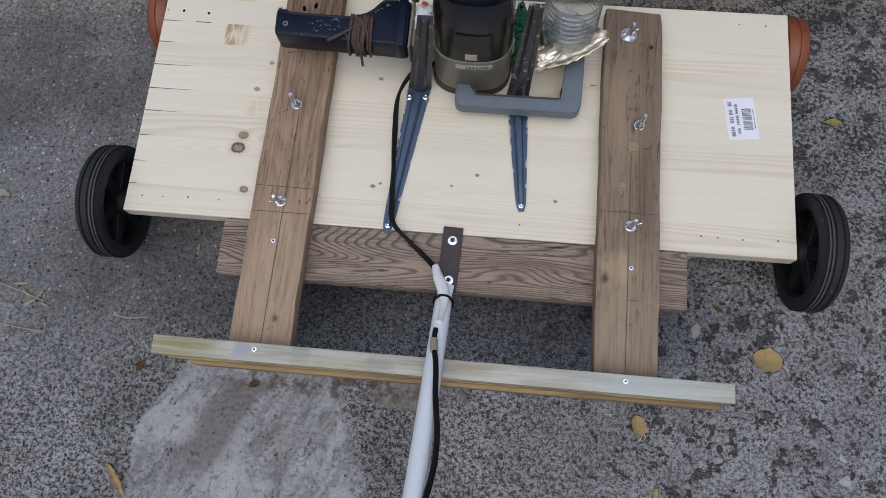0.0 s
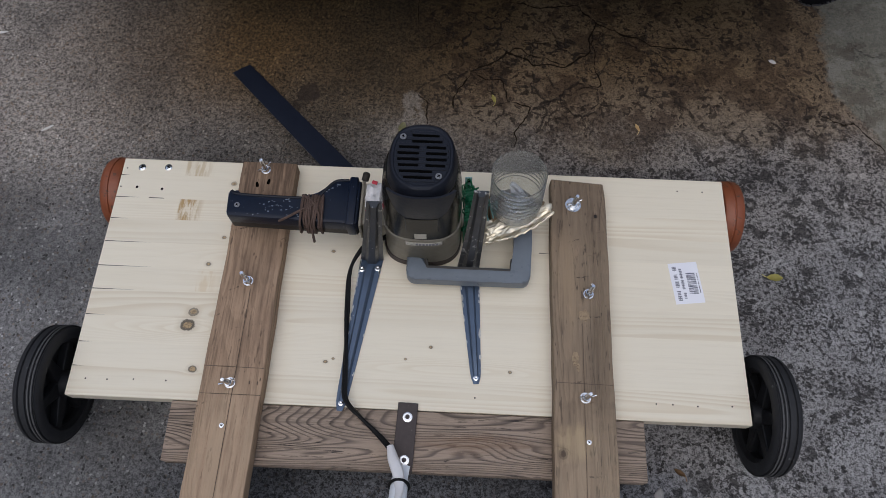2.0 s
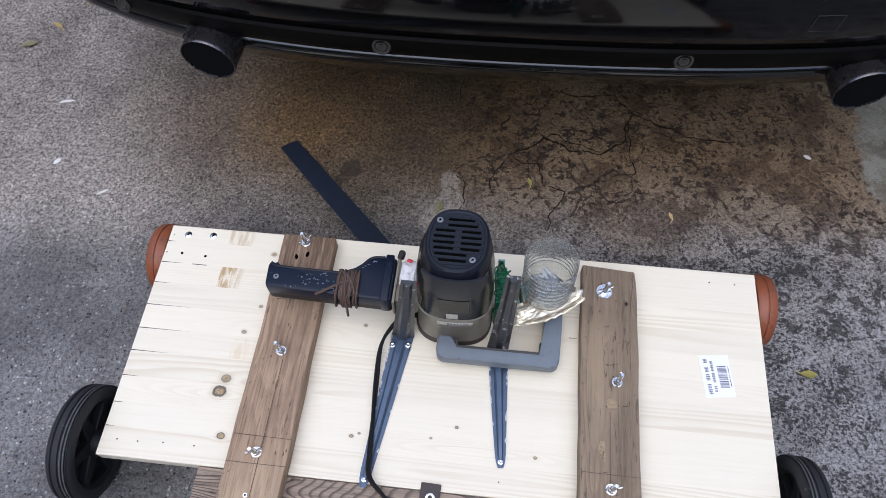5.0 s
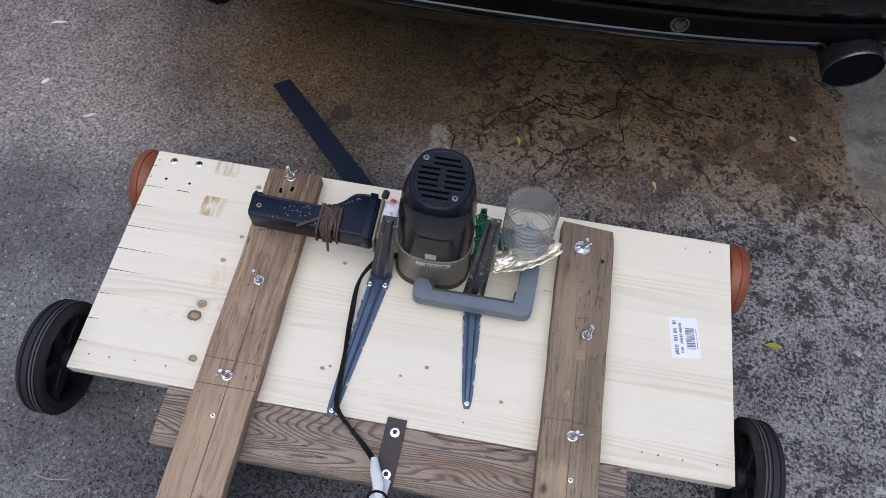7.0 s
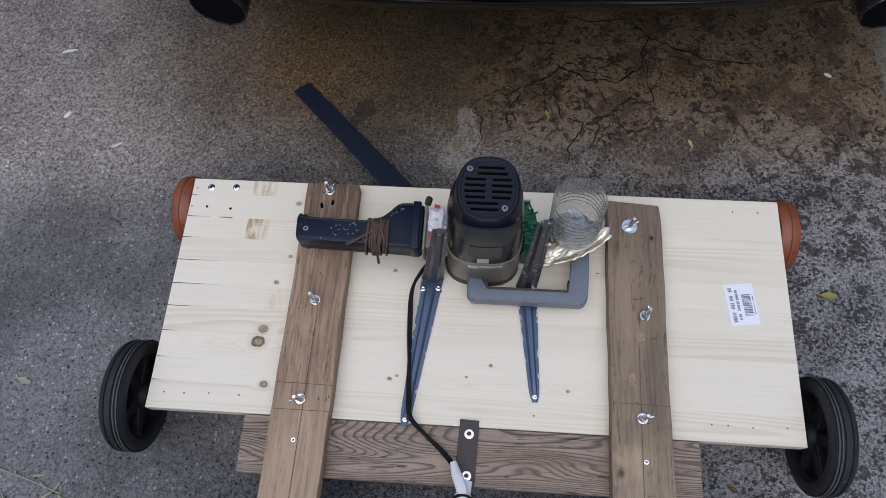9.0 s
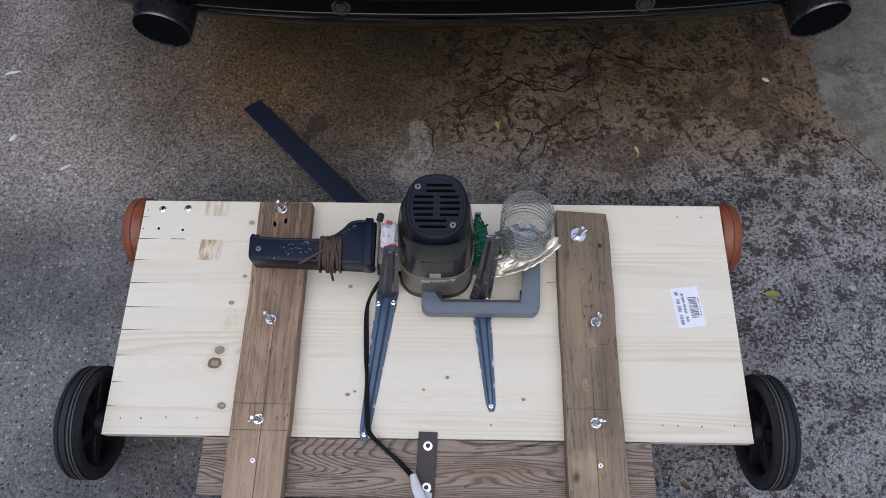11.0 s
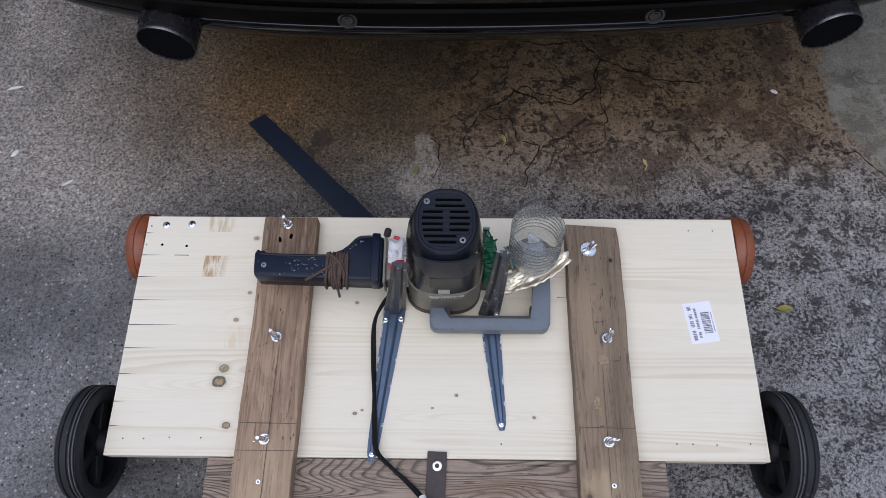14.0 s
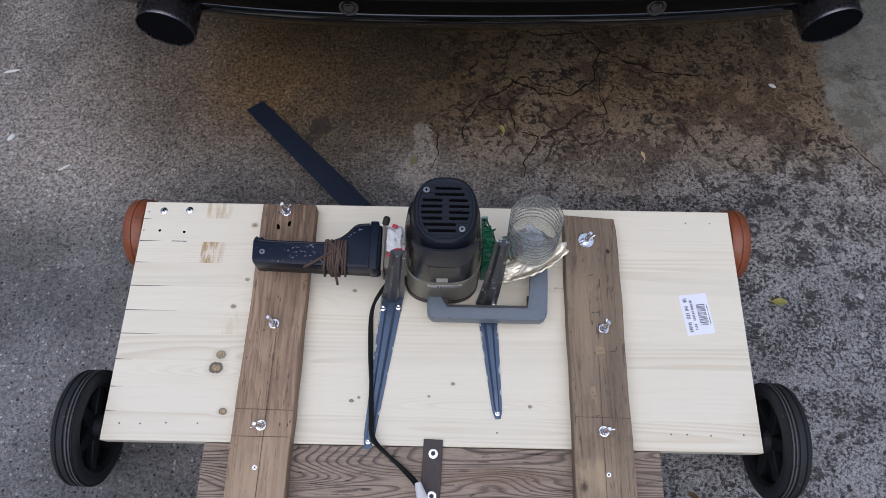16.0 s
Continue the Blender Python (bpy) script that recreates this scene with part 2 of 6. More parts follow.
def ground_material():
    """Old concrete: sandy on one side, pale and pitted on the other, stained brown towards the car."""
    n = Nodes("old_concrete")
    w = n.warped(0.16, 4.5)
    w2 = n.warped(0.03, 26)
    w3 = n.warped(0.004, 260)
    side = n.xyz(w)
    grain = n.noise(380, 2, 0.75)
    grit = n.noise(150, 4, 0.72)
    mid = n.noise(28, 5, 0.65)
    big = n.noise(3.2, 4, 0.55)
    patchy = n.noise(9, 6, 0.62, w2)
    stone = n.cells(175, "F1", w3)
    kind = n.xyz(n.cells(175, "F1", w3, "Color"))
    body = n.step(stone, 0.46, 0.34)
    sand = n.m("ADD", n.m("MULTIPLY", n.step(grain, 0.30, 0.70), 0.46), n.m("MULTIPLY", n.step(grit, 0.32, 0.68), 0.54))
    # sandy cement, coarser towards the handle
    coarse = n.step(n.m("ADD", side[1], n.m("MULTIPLY", patchy, 0.5)), 0.22, -0.02)
    low = n.mix(coarse, (0.066, 0.063, 0.061), (0.030, 0.029, 0.028))
    high = n.mix(coarse, (0.262, 0.252, 0.244), (0.385, 0.372, 0.360))
    calm = n.m("MULTIPLY", n.blob(-0.78, 0.10, 0.50, 0.34, 0.6, w), 0.72)
    low = n.mix(calm, low, (0.105, 0.102, 0.101))
    high = n.mix(calm, high, (0.205, 0.199, 0.195))
    fine = n.mix(n.step(n.m("ADD", n.m("MULTIPLY", sand, 0.60), n.m("MULTIPLY", n.noise(62, 4, 0.7), 0.40)), 0.33, 0.67), low, high)
    fine = n.mix(n.m("MULTIPLY", body, n.step(kind[1], 0.87, 0.89)), fine, (0.038, 0.035, 0.033))
    fine = n.mix(n.m("MULTIPLY", n.m("MULTIPLY", body, n.step(kind[2], 0.86, 0.90)), 0.5), fine, (0.20, 0.155, 0.12))
    fine = n.mix(n.m("MULTIPLY", n.step(n.noise(120, 3, 0.6), 0.37, 0.33), 0.8), fine, (0.045, 0.041, 0.039))
    fine = n.mix(n.m("MULTIPLY", body, n.step(kind[0], 0.935, 0.955)), fine, (0.36, 0.35, 0.335))
    tone = n.m("ADD", 0.46, n.m("ADD", n.m("MULTIPLY", n.step(big, 0.36, 0.66), 0.48), n.m("MULTIPLY", n.step(mid, 0.3, 0.7), 0.16)))
    tone = n.m("ADD", tone, n.m("MULTIPLY", n.step(patchy, 0.35, 0.65), 0.14))
    fine = n.mix(1.0, fine, n.vec(tone, tone, tone), "MULTIPLY")
    # pale paste, pitted in clusters and blotched where growth sits in the hollows
    pale = n.mix(n.step(sand, 0.22, 0.74), (0.096, 0.092, 0.090), (0.340, 0.328, 0.319))
    pale = n.mix(n.m("MULTIPLY", n.step(patchy, 0.42, 0.60), 0.55), pale, n.mix(1.0, pale, (0.60, 0.585, 0.58), "MULTIPLY"))
    right = n.step(n.m("ADD", side[0], n.m("MULTIPLY", side[1], 0.10)), 0.00, 0.32)
    dense = n.m("MULTIPLY", n.m("SUBTRACT", n.noise(17, 5, 0.62, w2), 0.5), 0.62)
    worm = n.m("ADD", n.noise(165, 3, 0.62, w3), dense)
    ease = n.step(side[1], 0.22, -0.12)
    dots = n.step(n.m("SUBTRACT", worm, n.m("MULTIPLY", ease, 0.055)), 0.530, 0.575)
    holes = n.m("MULTIPLY", n.step(n.cells(62, "F1", w2), 0.33, 0.25), n.step(n.xyz(n.cells(62, "F1", w2, "Color"))[0], 0.72, 0.74))
    growth = n.step(n.m("ADD", n.noise(34, 5, 0.66, w2), n.m("SUBTRACT", n.m("MULTIPLY", n.m("SUBTRACT", big, 0.5), 0.25), n.m("MULTIPLY", ease, 0.022))), 0.565, 0.590)
    quiet = n.m("MULTIPLY", n.step(side[0], 0.62, 0.82), n.step(side[1], 0.30, 0.0))
    growth = n.m("MULTIPLY", growth, n.m("SUBTRACT", 1.0, n.m("MULTIPLY", quiet, 0.6)))
    pit = n.m("MAXIMUM", n.m("MAXIMUM", n.m("MULTIPLY", dots, 0.9), n.m("MULTIPLY", holes, 0.92)), n.m("MULTIPLY", growth, 0.85))
    dark = n.mix(n.step(sand, 0.2, 0.8), (0.013, 0.012, 0.012), (0.062, 0.056, 0.053))
    chips = n.m("MULTIPLY", n.step(n.cells(30, "F1", w2), 0.26, 0.20), n.step(n.xyz(n.cells(30, "F1", w2, "Color"))[1], 0.86, 0.88))
    rough_face = n.mix(pit, pale, dark)
    rough_face = n.mix(n.m("MULTIPLY", chips, 0.85), rough_face, n.mix(n.step(sand, 0.1, 0.8), (0.28, 0.27, 0.255), (0.44, 0.425, 0.405)))
    # dull paste towards the car: low in contrast, with brown islands and fine dots
    dull = n.m("MULTIPLY", n.step(side[0], -0.12, 0.10), n.step(n.m("ADD", side[1], n.m("MULTIPLY", n.m("SUBTRACT", patchy, 0.5), 0.22)), 0.50, 0.62))
    paste = n.mix(n.step(sand, 0.26, 0.72), (0.142, 0.125, 0.104), (0.300, 0.265, 0.224))
    paste = n.mix(n.m("MULTIPLY", n.step(n.noise(8, 6, 0.66, w2), 0.505, 0.545), 0.80), paste, n.mix(n.step(sand, 0.2, 0.8), (0.062, 0.047, 0.038), (0.108, 0.083, 0.067)))
    clots = n.m("ADD", n.noise(88, 3, 0.6, w2), n.m("MULTIPLY", n.m("SUBTRACT", n.noise(12, 4, 0.62, w2), 0.5), 0.55))
    paste = n.mix(n.m("MULTIPLY", n.step(clots, 0.570, 0.600), 0.92), paste, (0.032, 0.024, 0.019))
    paste = n.mix(n.m("MULTIPLY", n.step(worm, 0.640, 0.680), 0.80), paste, (0.034, 0.026, 0.020))
    paste = n.mix(n.m("MULTIPLY", n.step(n.m("ABSOLUTE", n.m("SUBTRACT", patchy, 0.46)), 0.020, 0.006), 0.35), paste, (0.36, 0.32, 0.28))
    c = n.mix(right, fine, rough_face)
    c = n.mix(n.m("MULTIPLY", dull, 0.93), c, paste)
    # bluish shade between the beams and behind the board, multiplied into the colour
    blue_shade = n.m("MAXIMUM", n.blob(0.02, -0.10, 0.42, 0.10, 0.5, w), n.m("MULTIPLY", n.blob(0.22, 0.46, 0.50, 0.05, 0.7, w), 0.55))
    c = n.mix(n.m("MULTIPLY", blue_shade, 0.75), c, (0.42, 0.455, 0.53), "MULTIPLY")
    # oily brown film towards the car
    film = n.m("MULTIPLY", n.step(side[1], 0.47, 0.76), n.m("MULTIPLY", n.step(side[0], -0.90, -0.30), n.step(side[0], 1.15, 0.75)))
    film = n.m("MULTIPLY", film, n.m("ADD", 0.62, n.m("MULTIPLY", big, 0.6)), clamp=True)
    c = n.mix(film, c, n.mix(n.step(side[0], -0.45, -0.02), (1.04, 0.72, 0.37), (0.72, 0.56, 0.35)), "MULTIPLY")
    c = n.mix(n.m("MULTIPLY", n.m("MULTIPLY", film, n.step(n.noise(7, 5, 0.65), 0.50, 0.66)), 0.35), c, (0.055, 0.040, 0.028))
    # the shade by the car's bumper, painted in as a deeper brown blob
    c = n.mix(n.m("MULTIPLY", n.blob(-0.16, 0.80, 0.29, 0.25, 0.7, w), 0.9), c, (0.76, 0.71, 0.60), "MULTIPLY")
    # smooth repair, drawn out with a float
    g = n.xyz(n.vm("ADD", n.warped(0.05, 9), n.vm("MULTIPLY", n.vm("SUBTRACT", n.noise(60, 3, 0.6, None, True), (0.5, 0.5, 0.5)), (0.016, 0.016, 0.016))))
    across = n.m("SUBTRACT", n.m("MULTIPLY", g[0], 0.87), n.m("MULTIPLY", g[1], 0.49))
    along = n.m("ADD", n.m("MULTIPLY", g[0], 0.49), n.m("MULTIPLY", g[1], 0.87))
    drawn = n.noise(60, 5, 0.68, n.vec(across, n.m("DIVIDE", along, 4.5), 0.0))
    patch = n.mix(n.step(n.m("ADD", n.m("MULTIPLY", drawn, 0.7), n.m("MULTIPLY", grit, 0.3)), 0.34, 0.66), (0.150, 0.145, 0.142), (0.385, 0.376, 0.368))
    patch = n.mix(n.m("MULTIPLY", n.step(n.noise(5, 5, 0.65, w2), 0.48, 0.60), 0.40), patch, n.mix(n.step(sand, 0.2, 0.8), (0.145, 0.128, 0.115), (0.26, 0.232, 0.208)))
    patch = n.mix(n.m("MULTIPLY", n.step(sand, 0.50, 0.28), 0.22), patch, (0.085, 0.079, 0.075))
    patch = n.mix(n.m("MULTIPLY", n.step(n.noise(8, 5, 0.65, w2), 0.50, 0.58), 0.55), patch, (0.43, 0.42, 0.41))
    smear = n.m("MULTIPLY", n.step(n.m("ABSOLUTE", n.m("ADD", across, 0.150)), 0.044, 0.022), n.m("MULTIPLY", n.step(g[1], -0.42, -0.34), n.step(g[1], -0.215, -0.240)))
    patch = n.mix(n.m("MULTIPLY", smear, 0.85), patch, n.mix(n.step(grit, 0.3, 0.7), (0.115, 0.100, 0.090), (0.180, 0.160, 0.146)))
    ruts = n.step(n.m("ABSOLUTE", n.m("SUBTRACT", n.noise(20, 4, 0.6, n.vec(across, n.m("DIVIDE", along, 3.5), 4.0)), 0.5)), 0.016, 0.005)
    patch = n.mix(n.m("MULTIPLY", n.m("MULTIPLY", ruts, n.step(n.noise(16, 3), 0.50, 0.58)), 0.5), patch, (0.050, 0.044, 0.039))
    patch = n.mix(n.m("MULTIPLY", n.step(n.cells(90, "F1", w2), 0.22, 0.14), n.step(n.noise(20, 3, 0.6), 0.54, 0.60)), patch, (0.040, 0.037, 0.034))
    q = n.xyz(n.warped(0.035, 22))
    rim = n.m("MAXIMUM", n.m("ADD", n.m("MULTIPLY", q[1], 0.55), -0.300), -0.478)
    end = n.m("ADD", n.m("MULTIPLY", q[1], -0.37), -0.245)
    near = n.m("MULTIPLY", n.m("MULTIPLY", n.step(n.m("SUBTRACT", q[0], rim), -0.002, 0.003), n.step(n.m("SUBTRACT", q[0], end), 0.012, -0.018)), n.m("MULTIPLY", n.step(q[1], -0.185, -0.200), n.step(q[1], -0.80, -0.70)))
    c = n.mix(n.m("MULTIPLY", n.blob(-0.055, -0.232, 0.055, 0.020, 0.3, n.warped(0.04, 25)), 0.6), c, (0.24, 0.20, 0.165))
    worn = n.m("ADD", grit, n.m("MULTIPLY", n.m("SUBTRACT", n.noise(30, 5, 0.7), 0.5), 0.7))
    c = n.mix(n.m("MULTIPLY", near, n.m("ADD", 0.35, n.m("MULTIPLY", n.step(worn, 0.28, 0.42), 0.63))), c, patch)
    rust = n.m("MULTIPLY", n.blob(-0.15, -0.228, 0.19, 0.018, 0.6, n.warped(0.03, 30)), n.step(n.noise(40, 4, 0.7), 0.45, 0.58))
    c = n.mix(n.m("MULTIPLY", rust, 0.75), c, (0.085, 0.052, 0.034))
    # bare pale spot behind the motor, oil spots, grey-green repair beside the car
    wp = n.warped(0.062, 34)
    bare = n.m("MAXIMUM", n.blob(-0.030, 0.595, 0.024, 0.060, 0.30, wp), n.blob(-0.052, 0.535, 0.034, 0.034, 0.50, wp))
    bare = n.m("MULTIPLY", bare, n.step(n.noise(58, 5, 0.75), 0.40, 0.50))
    c = n.mix(n.m("MULTIPLY", bare, 0.66), c, n.mix(n.step(sand, 0.15, 0.8), (0.150, 0.138, 0.126), (0.36, 0.335, 0.305)))
    e = n.xyz(n.vm("ADD", n.warped(0.07, 14), n.vm("MULTIPLY", n.vm("SUBTRACT", n.noise(70, 4, 0.7, None, True), (0.5, 0.5, 0.5)), (0.035, 0.035, 0.0))))
    bound = n.m("ADD", 0.80, n.m("MULTIPLY", n.m("MAXIMUM", n.m("SUBTRACT", 0.69, e[1]), 0.0), 0.62))
    grey = n.m("MULTIPLY", n.step(n.m("SUBTRACT", e[0], bound), -0.006, 0.012), n.step(e[1], 0.42, 0.52))
    grey = n.m("MULTIPLY", grey, n.m("MULTIPLY", n.step(e[0], 2.3, 1.5), n.step(e[1], 2.3, 1.5)))
    green = n.mix(n.step(n.m("ADD", n.m("MULTIPLY", mid, 0.6), n.m("MULTIPLY", sand, 0.4)), 0.3, 0.7), (0.128, 0.130, 0.108), (0.212, 0.213, 0.186))
    green = n.mix(n.m("MULTIPLY", n.step(n.noise(11, 6, 0.7, w2), 0.53, 0.57), 0.70), green, (0.110, 0.100, 0.080))
    green = n.mix(n.m("MULTIPLY", n.step(n.noise(14, 5, 0.6, w), 0.54, 0.60), 0.5), green, (0.262, 0.268, 0.245))
    c = n.mix(n.m("MULTIPLY", grey, 0.88), c, green)
    spots = n.m("MAXIMUM", n.blob(-0.240, 0.640, 0.021, 0.026, 0.4, n.warped(0.03, 40)), n.m("MULTIPLY", n.blob(-0.258, 0.612, 0.016, 0.011, 0.5, n.warped(0.03, 40)), 0.8))
    c = n.mix(n.m("MULTIPLY", spots, 0.75), c, (0.030, 0.022, 0.018))
    # crazing
    where = n.m("MAXIMUM", n.blob(0.20, 0.72, 0.24, 0.15, 0.6, w), n.m("MULTIPLY", n.blob(0.62, 0.72, 0.30, 0.20, 0.6, w), n.step(big, 0.46, 0.56)))
    wide = n.cells(14, "DISTANCE_TO_EDGE", n.warped(0.09, 15))
    small = n.cells(38, "DISTANCE_TO_EDGE", n.warped(0.035, 40))
    crack = n.m("MULTIPLY", n.step(wide, 0.052, 0.020), n.step(n.noise(34, 4, 0.7), 0.44, 0.54))
    crack = n.m("MAXIMUM", crack, n.m("MULTIPLY", n.step(small, 0.050, 0.015), n.step(n.noise(17, 4, 0.7), 0.53, 0.60)))
    crack = n.m("MULTIPLY", crack, where)
    c = n.mix(n.m("MULTIPLY", crack, 0.88), c, (0.022, 0.016, 0.012))
    # far left painted brighter, for the open light beyond the car
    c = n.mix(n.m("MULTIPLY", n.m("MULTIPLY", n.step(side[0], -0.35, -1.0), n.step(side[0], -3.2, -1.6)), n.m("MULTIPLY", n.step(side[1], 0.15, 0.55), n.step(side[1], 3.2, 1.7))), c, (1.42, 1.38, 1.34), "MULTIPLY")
    c = n.mix(n.step(side[1], 0.25, 0.55), c, (1.07, 1.0, 0.925), "MULTIPLY")
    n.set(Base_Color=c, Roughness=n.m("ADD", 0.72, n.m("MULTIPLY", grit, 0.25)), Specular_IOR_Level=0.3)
    h = n.m("ADD", n.m("MULTIPLY", grain, 0.35), n.m("MULTIPLY", grit, 0.8))
    h = n.m("SUBTRACT", n.m("SUBTRACT", h, n.m("MULTIPLY", n.m("MULTIPLY", pit, right), 0.5)), n.m("MULTIPLY", crack, 1.2))
    n.bump(h, 0.0026)
    return n.mat


PINE = wood("pine", "x", (0.725, 0.652, 0.512), (0.575, 0.455, 0.300), 24, 0.21, 0.07, tone=0.07, stretch=24, rough=0.55, relief=0.00012, wide=13, uneven=0.85, heart=(0.44, 0.30, 0.15),
            swirls=((-0.330, 0.104, 0.135, 0.016, 0.20), (-0.250, 0.230, 0.10, 0.014, 0.12), (0.06, 0.065, 0.16, 0.013, 0.16)),
            knots=((-0.340, 0.113, 0.0086, 1.0), (-0.335, 0.134, 0.0062, 0.75), (-0.320, 0.046, 0.0050, 0.9), (0.151, 0.062, 0.0024, 0.8), (0.032, 0.095, 0.0022, 0.9), (-0.124, 0.066, 0.0026, 0.9), (-0.113, 0.071, 0.0018, 0.8), (-0.131, 0.245, 0.0026, 0.7), (-0.005, 0.075, 0.0018, 0.7), (-0.309, 0.261, 0.0028, 0.7), (-0.326, 0.214, 0.0034, 0.7), (-0.309, 0.359, 0.0040, 0.5)),
            patches=((-0.377, 0.3075, 0.018, 0.0195, (0.40, 0.255, 0.105), 0.85), (-0.374, 0.385, 0.021, 0.0150, (0.46, 0.33, 0.17), 0.55), (-0.327, 0.185, 0.014, 0.018, (0.6, 0.45, 0.26), 0.4)))
OLD_L = wood("old_timber", "y", (0.395, 0.262, 0.165), (0.150, 0.088, 0.052), 30, 0.34, 0.74, (0.318, 0.216, 0.145), tone=0.2, stretch=8, rough=0.75, relief=0.0008, wide=15,
             knots=((-0.235, -0.150, 0.0045, 0.35),),
             patches=((-0.25, -0.10, 0.06, 0.11, (0.46, 0.335, 0.215), 0.42), (-0.25, 0.36, 0.06, 0.05, (0.085, 0.050, 0.030), 0.60), (-0.240, 0.225, 0.018, 0.06, (0.11, 0.065, 0.038), 0.45), (-0.222, 0.10, 0.010, 0.05, (0.16, 0.095, 0.06), 0.4)))
OLD_R = wood("dark_old_timber", "y", (0.298, 0.208, 0.132), (0.084, 0.054, 0.036), 30, 0.40, 0.95, (0.225, 0.166, 0.110), tone=0.2, stretch=8, rough=0.78, relief=0.0010, wide=15,
             knots=((0.223, -0.055, 0.006, 0.35), (0.282, 0.312, 0.0024, 1.2)),
             patches=((0.25, 0.33, 0.06, 0.06, (0.13, 0.09, 0.06), 0.45), (0.236, 0.20, 0.014, 0.07, (0.33, 0.235, 0.145), 0.5), (0.279, 0.08, 0.012, 0.06, (0.12, 0.085, 0.055), 0.45), (0.240, -0.04, 0.022, 0.02, (0.38, 0.28, 0.155), 0.7), (0.262, -0.12, 0.06, 0.09, (0.37, 0.275, 0.18), 0.45)))
OLD_X = wood("weathered_cross_timber", "x", (0.315, 0.235, 0.172), (0.045, 0.031, 0.024), 52, 1.0, 0.7, (0.250, 0.190, 0.145), tone=0.15, stretch=11, rough=0.78, relief=0.0010, wide=14, crisp=0.45,
             swirls=((-0.215, -0.045, 0.085, 0.030, 0.13), (0.10, -0.05, 0.05, 0.016, 0.05)),
             patches=((0.10, -0.045, 0.07, 0.012, (0.17, 0.10, 0.06), 0.6),))
TREATED = wood("treated_timber", "x", (0.50, 0.485, 0.395), (0.28, 0.250, 0.175), 9, 0.35, 0.45, tone=0.22, stretch=12, rough=0.55, relief=0.0003, wide=18,
               patches=((-0.36, -0.2, 0.05, 0.03, (0.27, 0.225, 0.095), 0.75), (-0.265, -0.203, 0.010, 0.014, (0.33, 0.32, 0.35), 0.9), (-0.185, -0.200, 0.011, 0.013, (0.30, 0.285, 0.24), 0.9), (-0.08, -0.205, 0.018, 0.010, (0.27, 0.245, 0.20), 0.85), (-0.13, -0.212, 0.06, 0.004, (0.30, 0.255, 0.16), 0.8), (0.05, -0.196, 0.03, 0.006, (0.32, 0.28, 0.19), 0.7), (0.16, -0.21, 0.04, 0.006, (0.36, 0.33, 0.25), 0.6), (0.29, -0.2, 0.08, 0.03, (0.44, 0.46, 0.43), 0.6)))
BATTEN = wood("yellow_batten", "x", (0.36, 0.25, 0.110), (0.13, 0.075, 0.036), 7, 0.6, 0.4, tone=0.2, stretch=10, rough=0.65, relief=0.0004, wide=18)
RUBBER = plain("black_rubber", (0.028, 0.028, 0.030), 0.62, vary=0.3, scale=45, bump=0.0003, wear=(0.10, 0.098, 0.095), wear_at=0.66, spec=0.22)
RIB = plain("scuffed_rubber_rib", (0.115, 0.113, 0.112), 0.7, vary=0.5, scale=70, bump=0.0003, wear=(0.03, 0.03, 0.03), wear_at=0.60, spec=0.2)
RIM = plain("black_plastic_rim", (0.016, 0.016, 0.017), 0.5, vary=0.3, scale=40, spec=0.22)
ORANGE = plain("orange_rubber", (0.30, 0.088, 0.038), 0.42, vary=0.5, scale=30, bump=0.0004, wear=(0.10, 0.050, 0.032), wear_at=0.56)
ZINC = plain("zinc_plated_steel", (0.97, 0.975, 0.98), 0.17, 0.95, vary=0.5, scale=220, bump=0.0001)
DULL = plain("dull_screw_steel", (0.34, 0.34, 0.34), 0.35, 0.7, vary=0.5, scale=250, bump=0.0001)
DARK_STEEL = plain("browned_steel", (0.070, 0.054, 0.050), 0.55, 0.3, vary=0.4, scale=90, bump=0.0003, wear=(0.13, 0.11, 0.10), wear_at=0.66)
BRACKET = plain("blue_grey_enamel", (0.085, 0.122, 0.185), 0.36, 0.35, vary=0.3, scale=50, bump=0.0002, wear=(0.58, 0.58, 0.55), wear_at=0.655)
BARE = plain("bare_primer", (0.62, 0.62, 0.60), 0.55, vary=0.3, scale=200)
RISER = plain("grey_enamel", (0.085, 0.086, 0.092), 0.36, 0.55, vary=0.4, scale=60, bump=0.0002, wear=(0.55, 0.54, 0.51), wear_at=0.605)
MOTOR = plain("smoky_brown_plastic", (0.0110, 0.0096, 0.0066), 0.24, vary=0.35, scale=30, bump=0.0002, wear=(0.07, 0.062, 0.052), wear_at=0.70, spec=0.16)
CAP = plain("dark_blue_plastic", (0.0118, 0.0140, 0.0212), 0.42, vary=0.25, scale=60, bump=0.0002, spec=0.22)
SLOT = plain("slot_dark", (0.003, 0.003, 0.003), 0.9, vary=0.1, spec=0.0)
COLLAR = plain("dirty_grey_plastic", (0.250, 0.222, 0.168), 0.36, vary=0.5, scale=45, bump=0.0003, wear=(0.12, 0.100, 0.072), wear_at=0.60)
STICKER = plain("pale_worn_sticker", (0.50, 0.47, 0.40), 0.5, vary=0.3, scale=200, wear=(0.10, 0.08, 0.06), wear_at=0.62)
WORN_STRIP = plain("worn_name_strip", (0.56, 0.53, 0.46), 0.45, vary=0.4, scale=120, bump=0.0002, wear=(0.06, 0.05, 0.042), wear_at=0.56)
GRIP = plain("scuffed_blue_paint", (0.0065, 0.0115, 0.026), 0.33, vary=0.4, scale=62, bump=0.0002, wear=(0.13, 0.15, 0.19), wear_at=0.65, spec=0.22)
SCUFF = plain("pale_scuff", (0.21, 0.24, 0.28), 0.6, vary=0.4, scale=300)
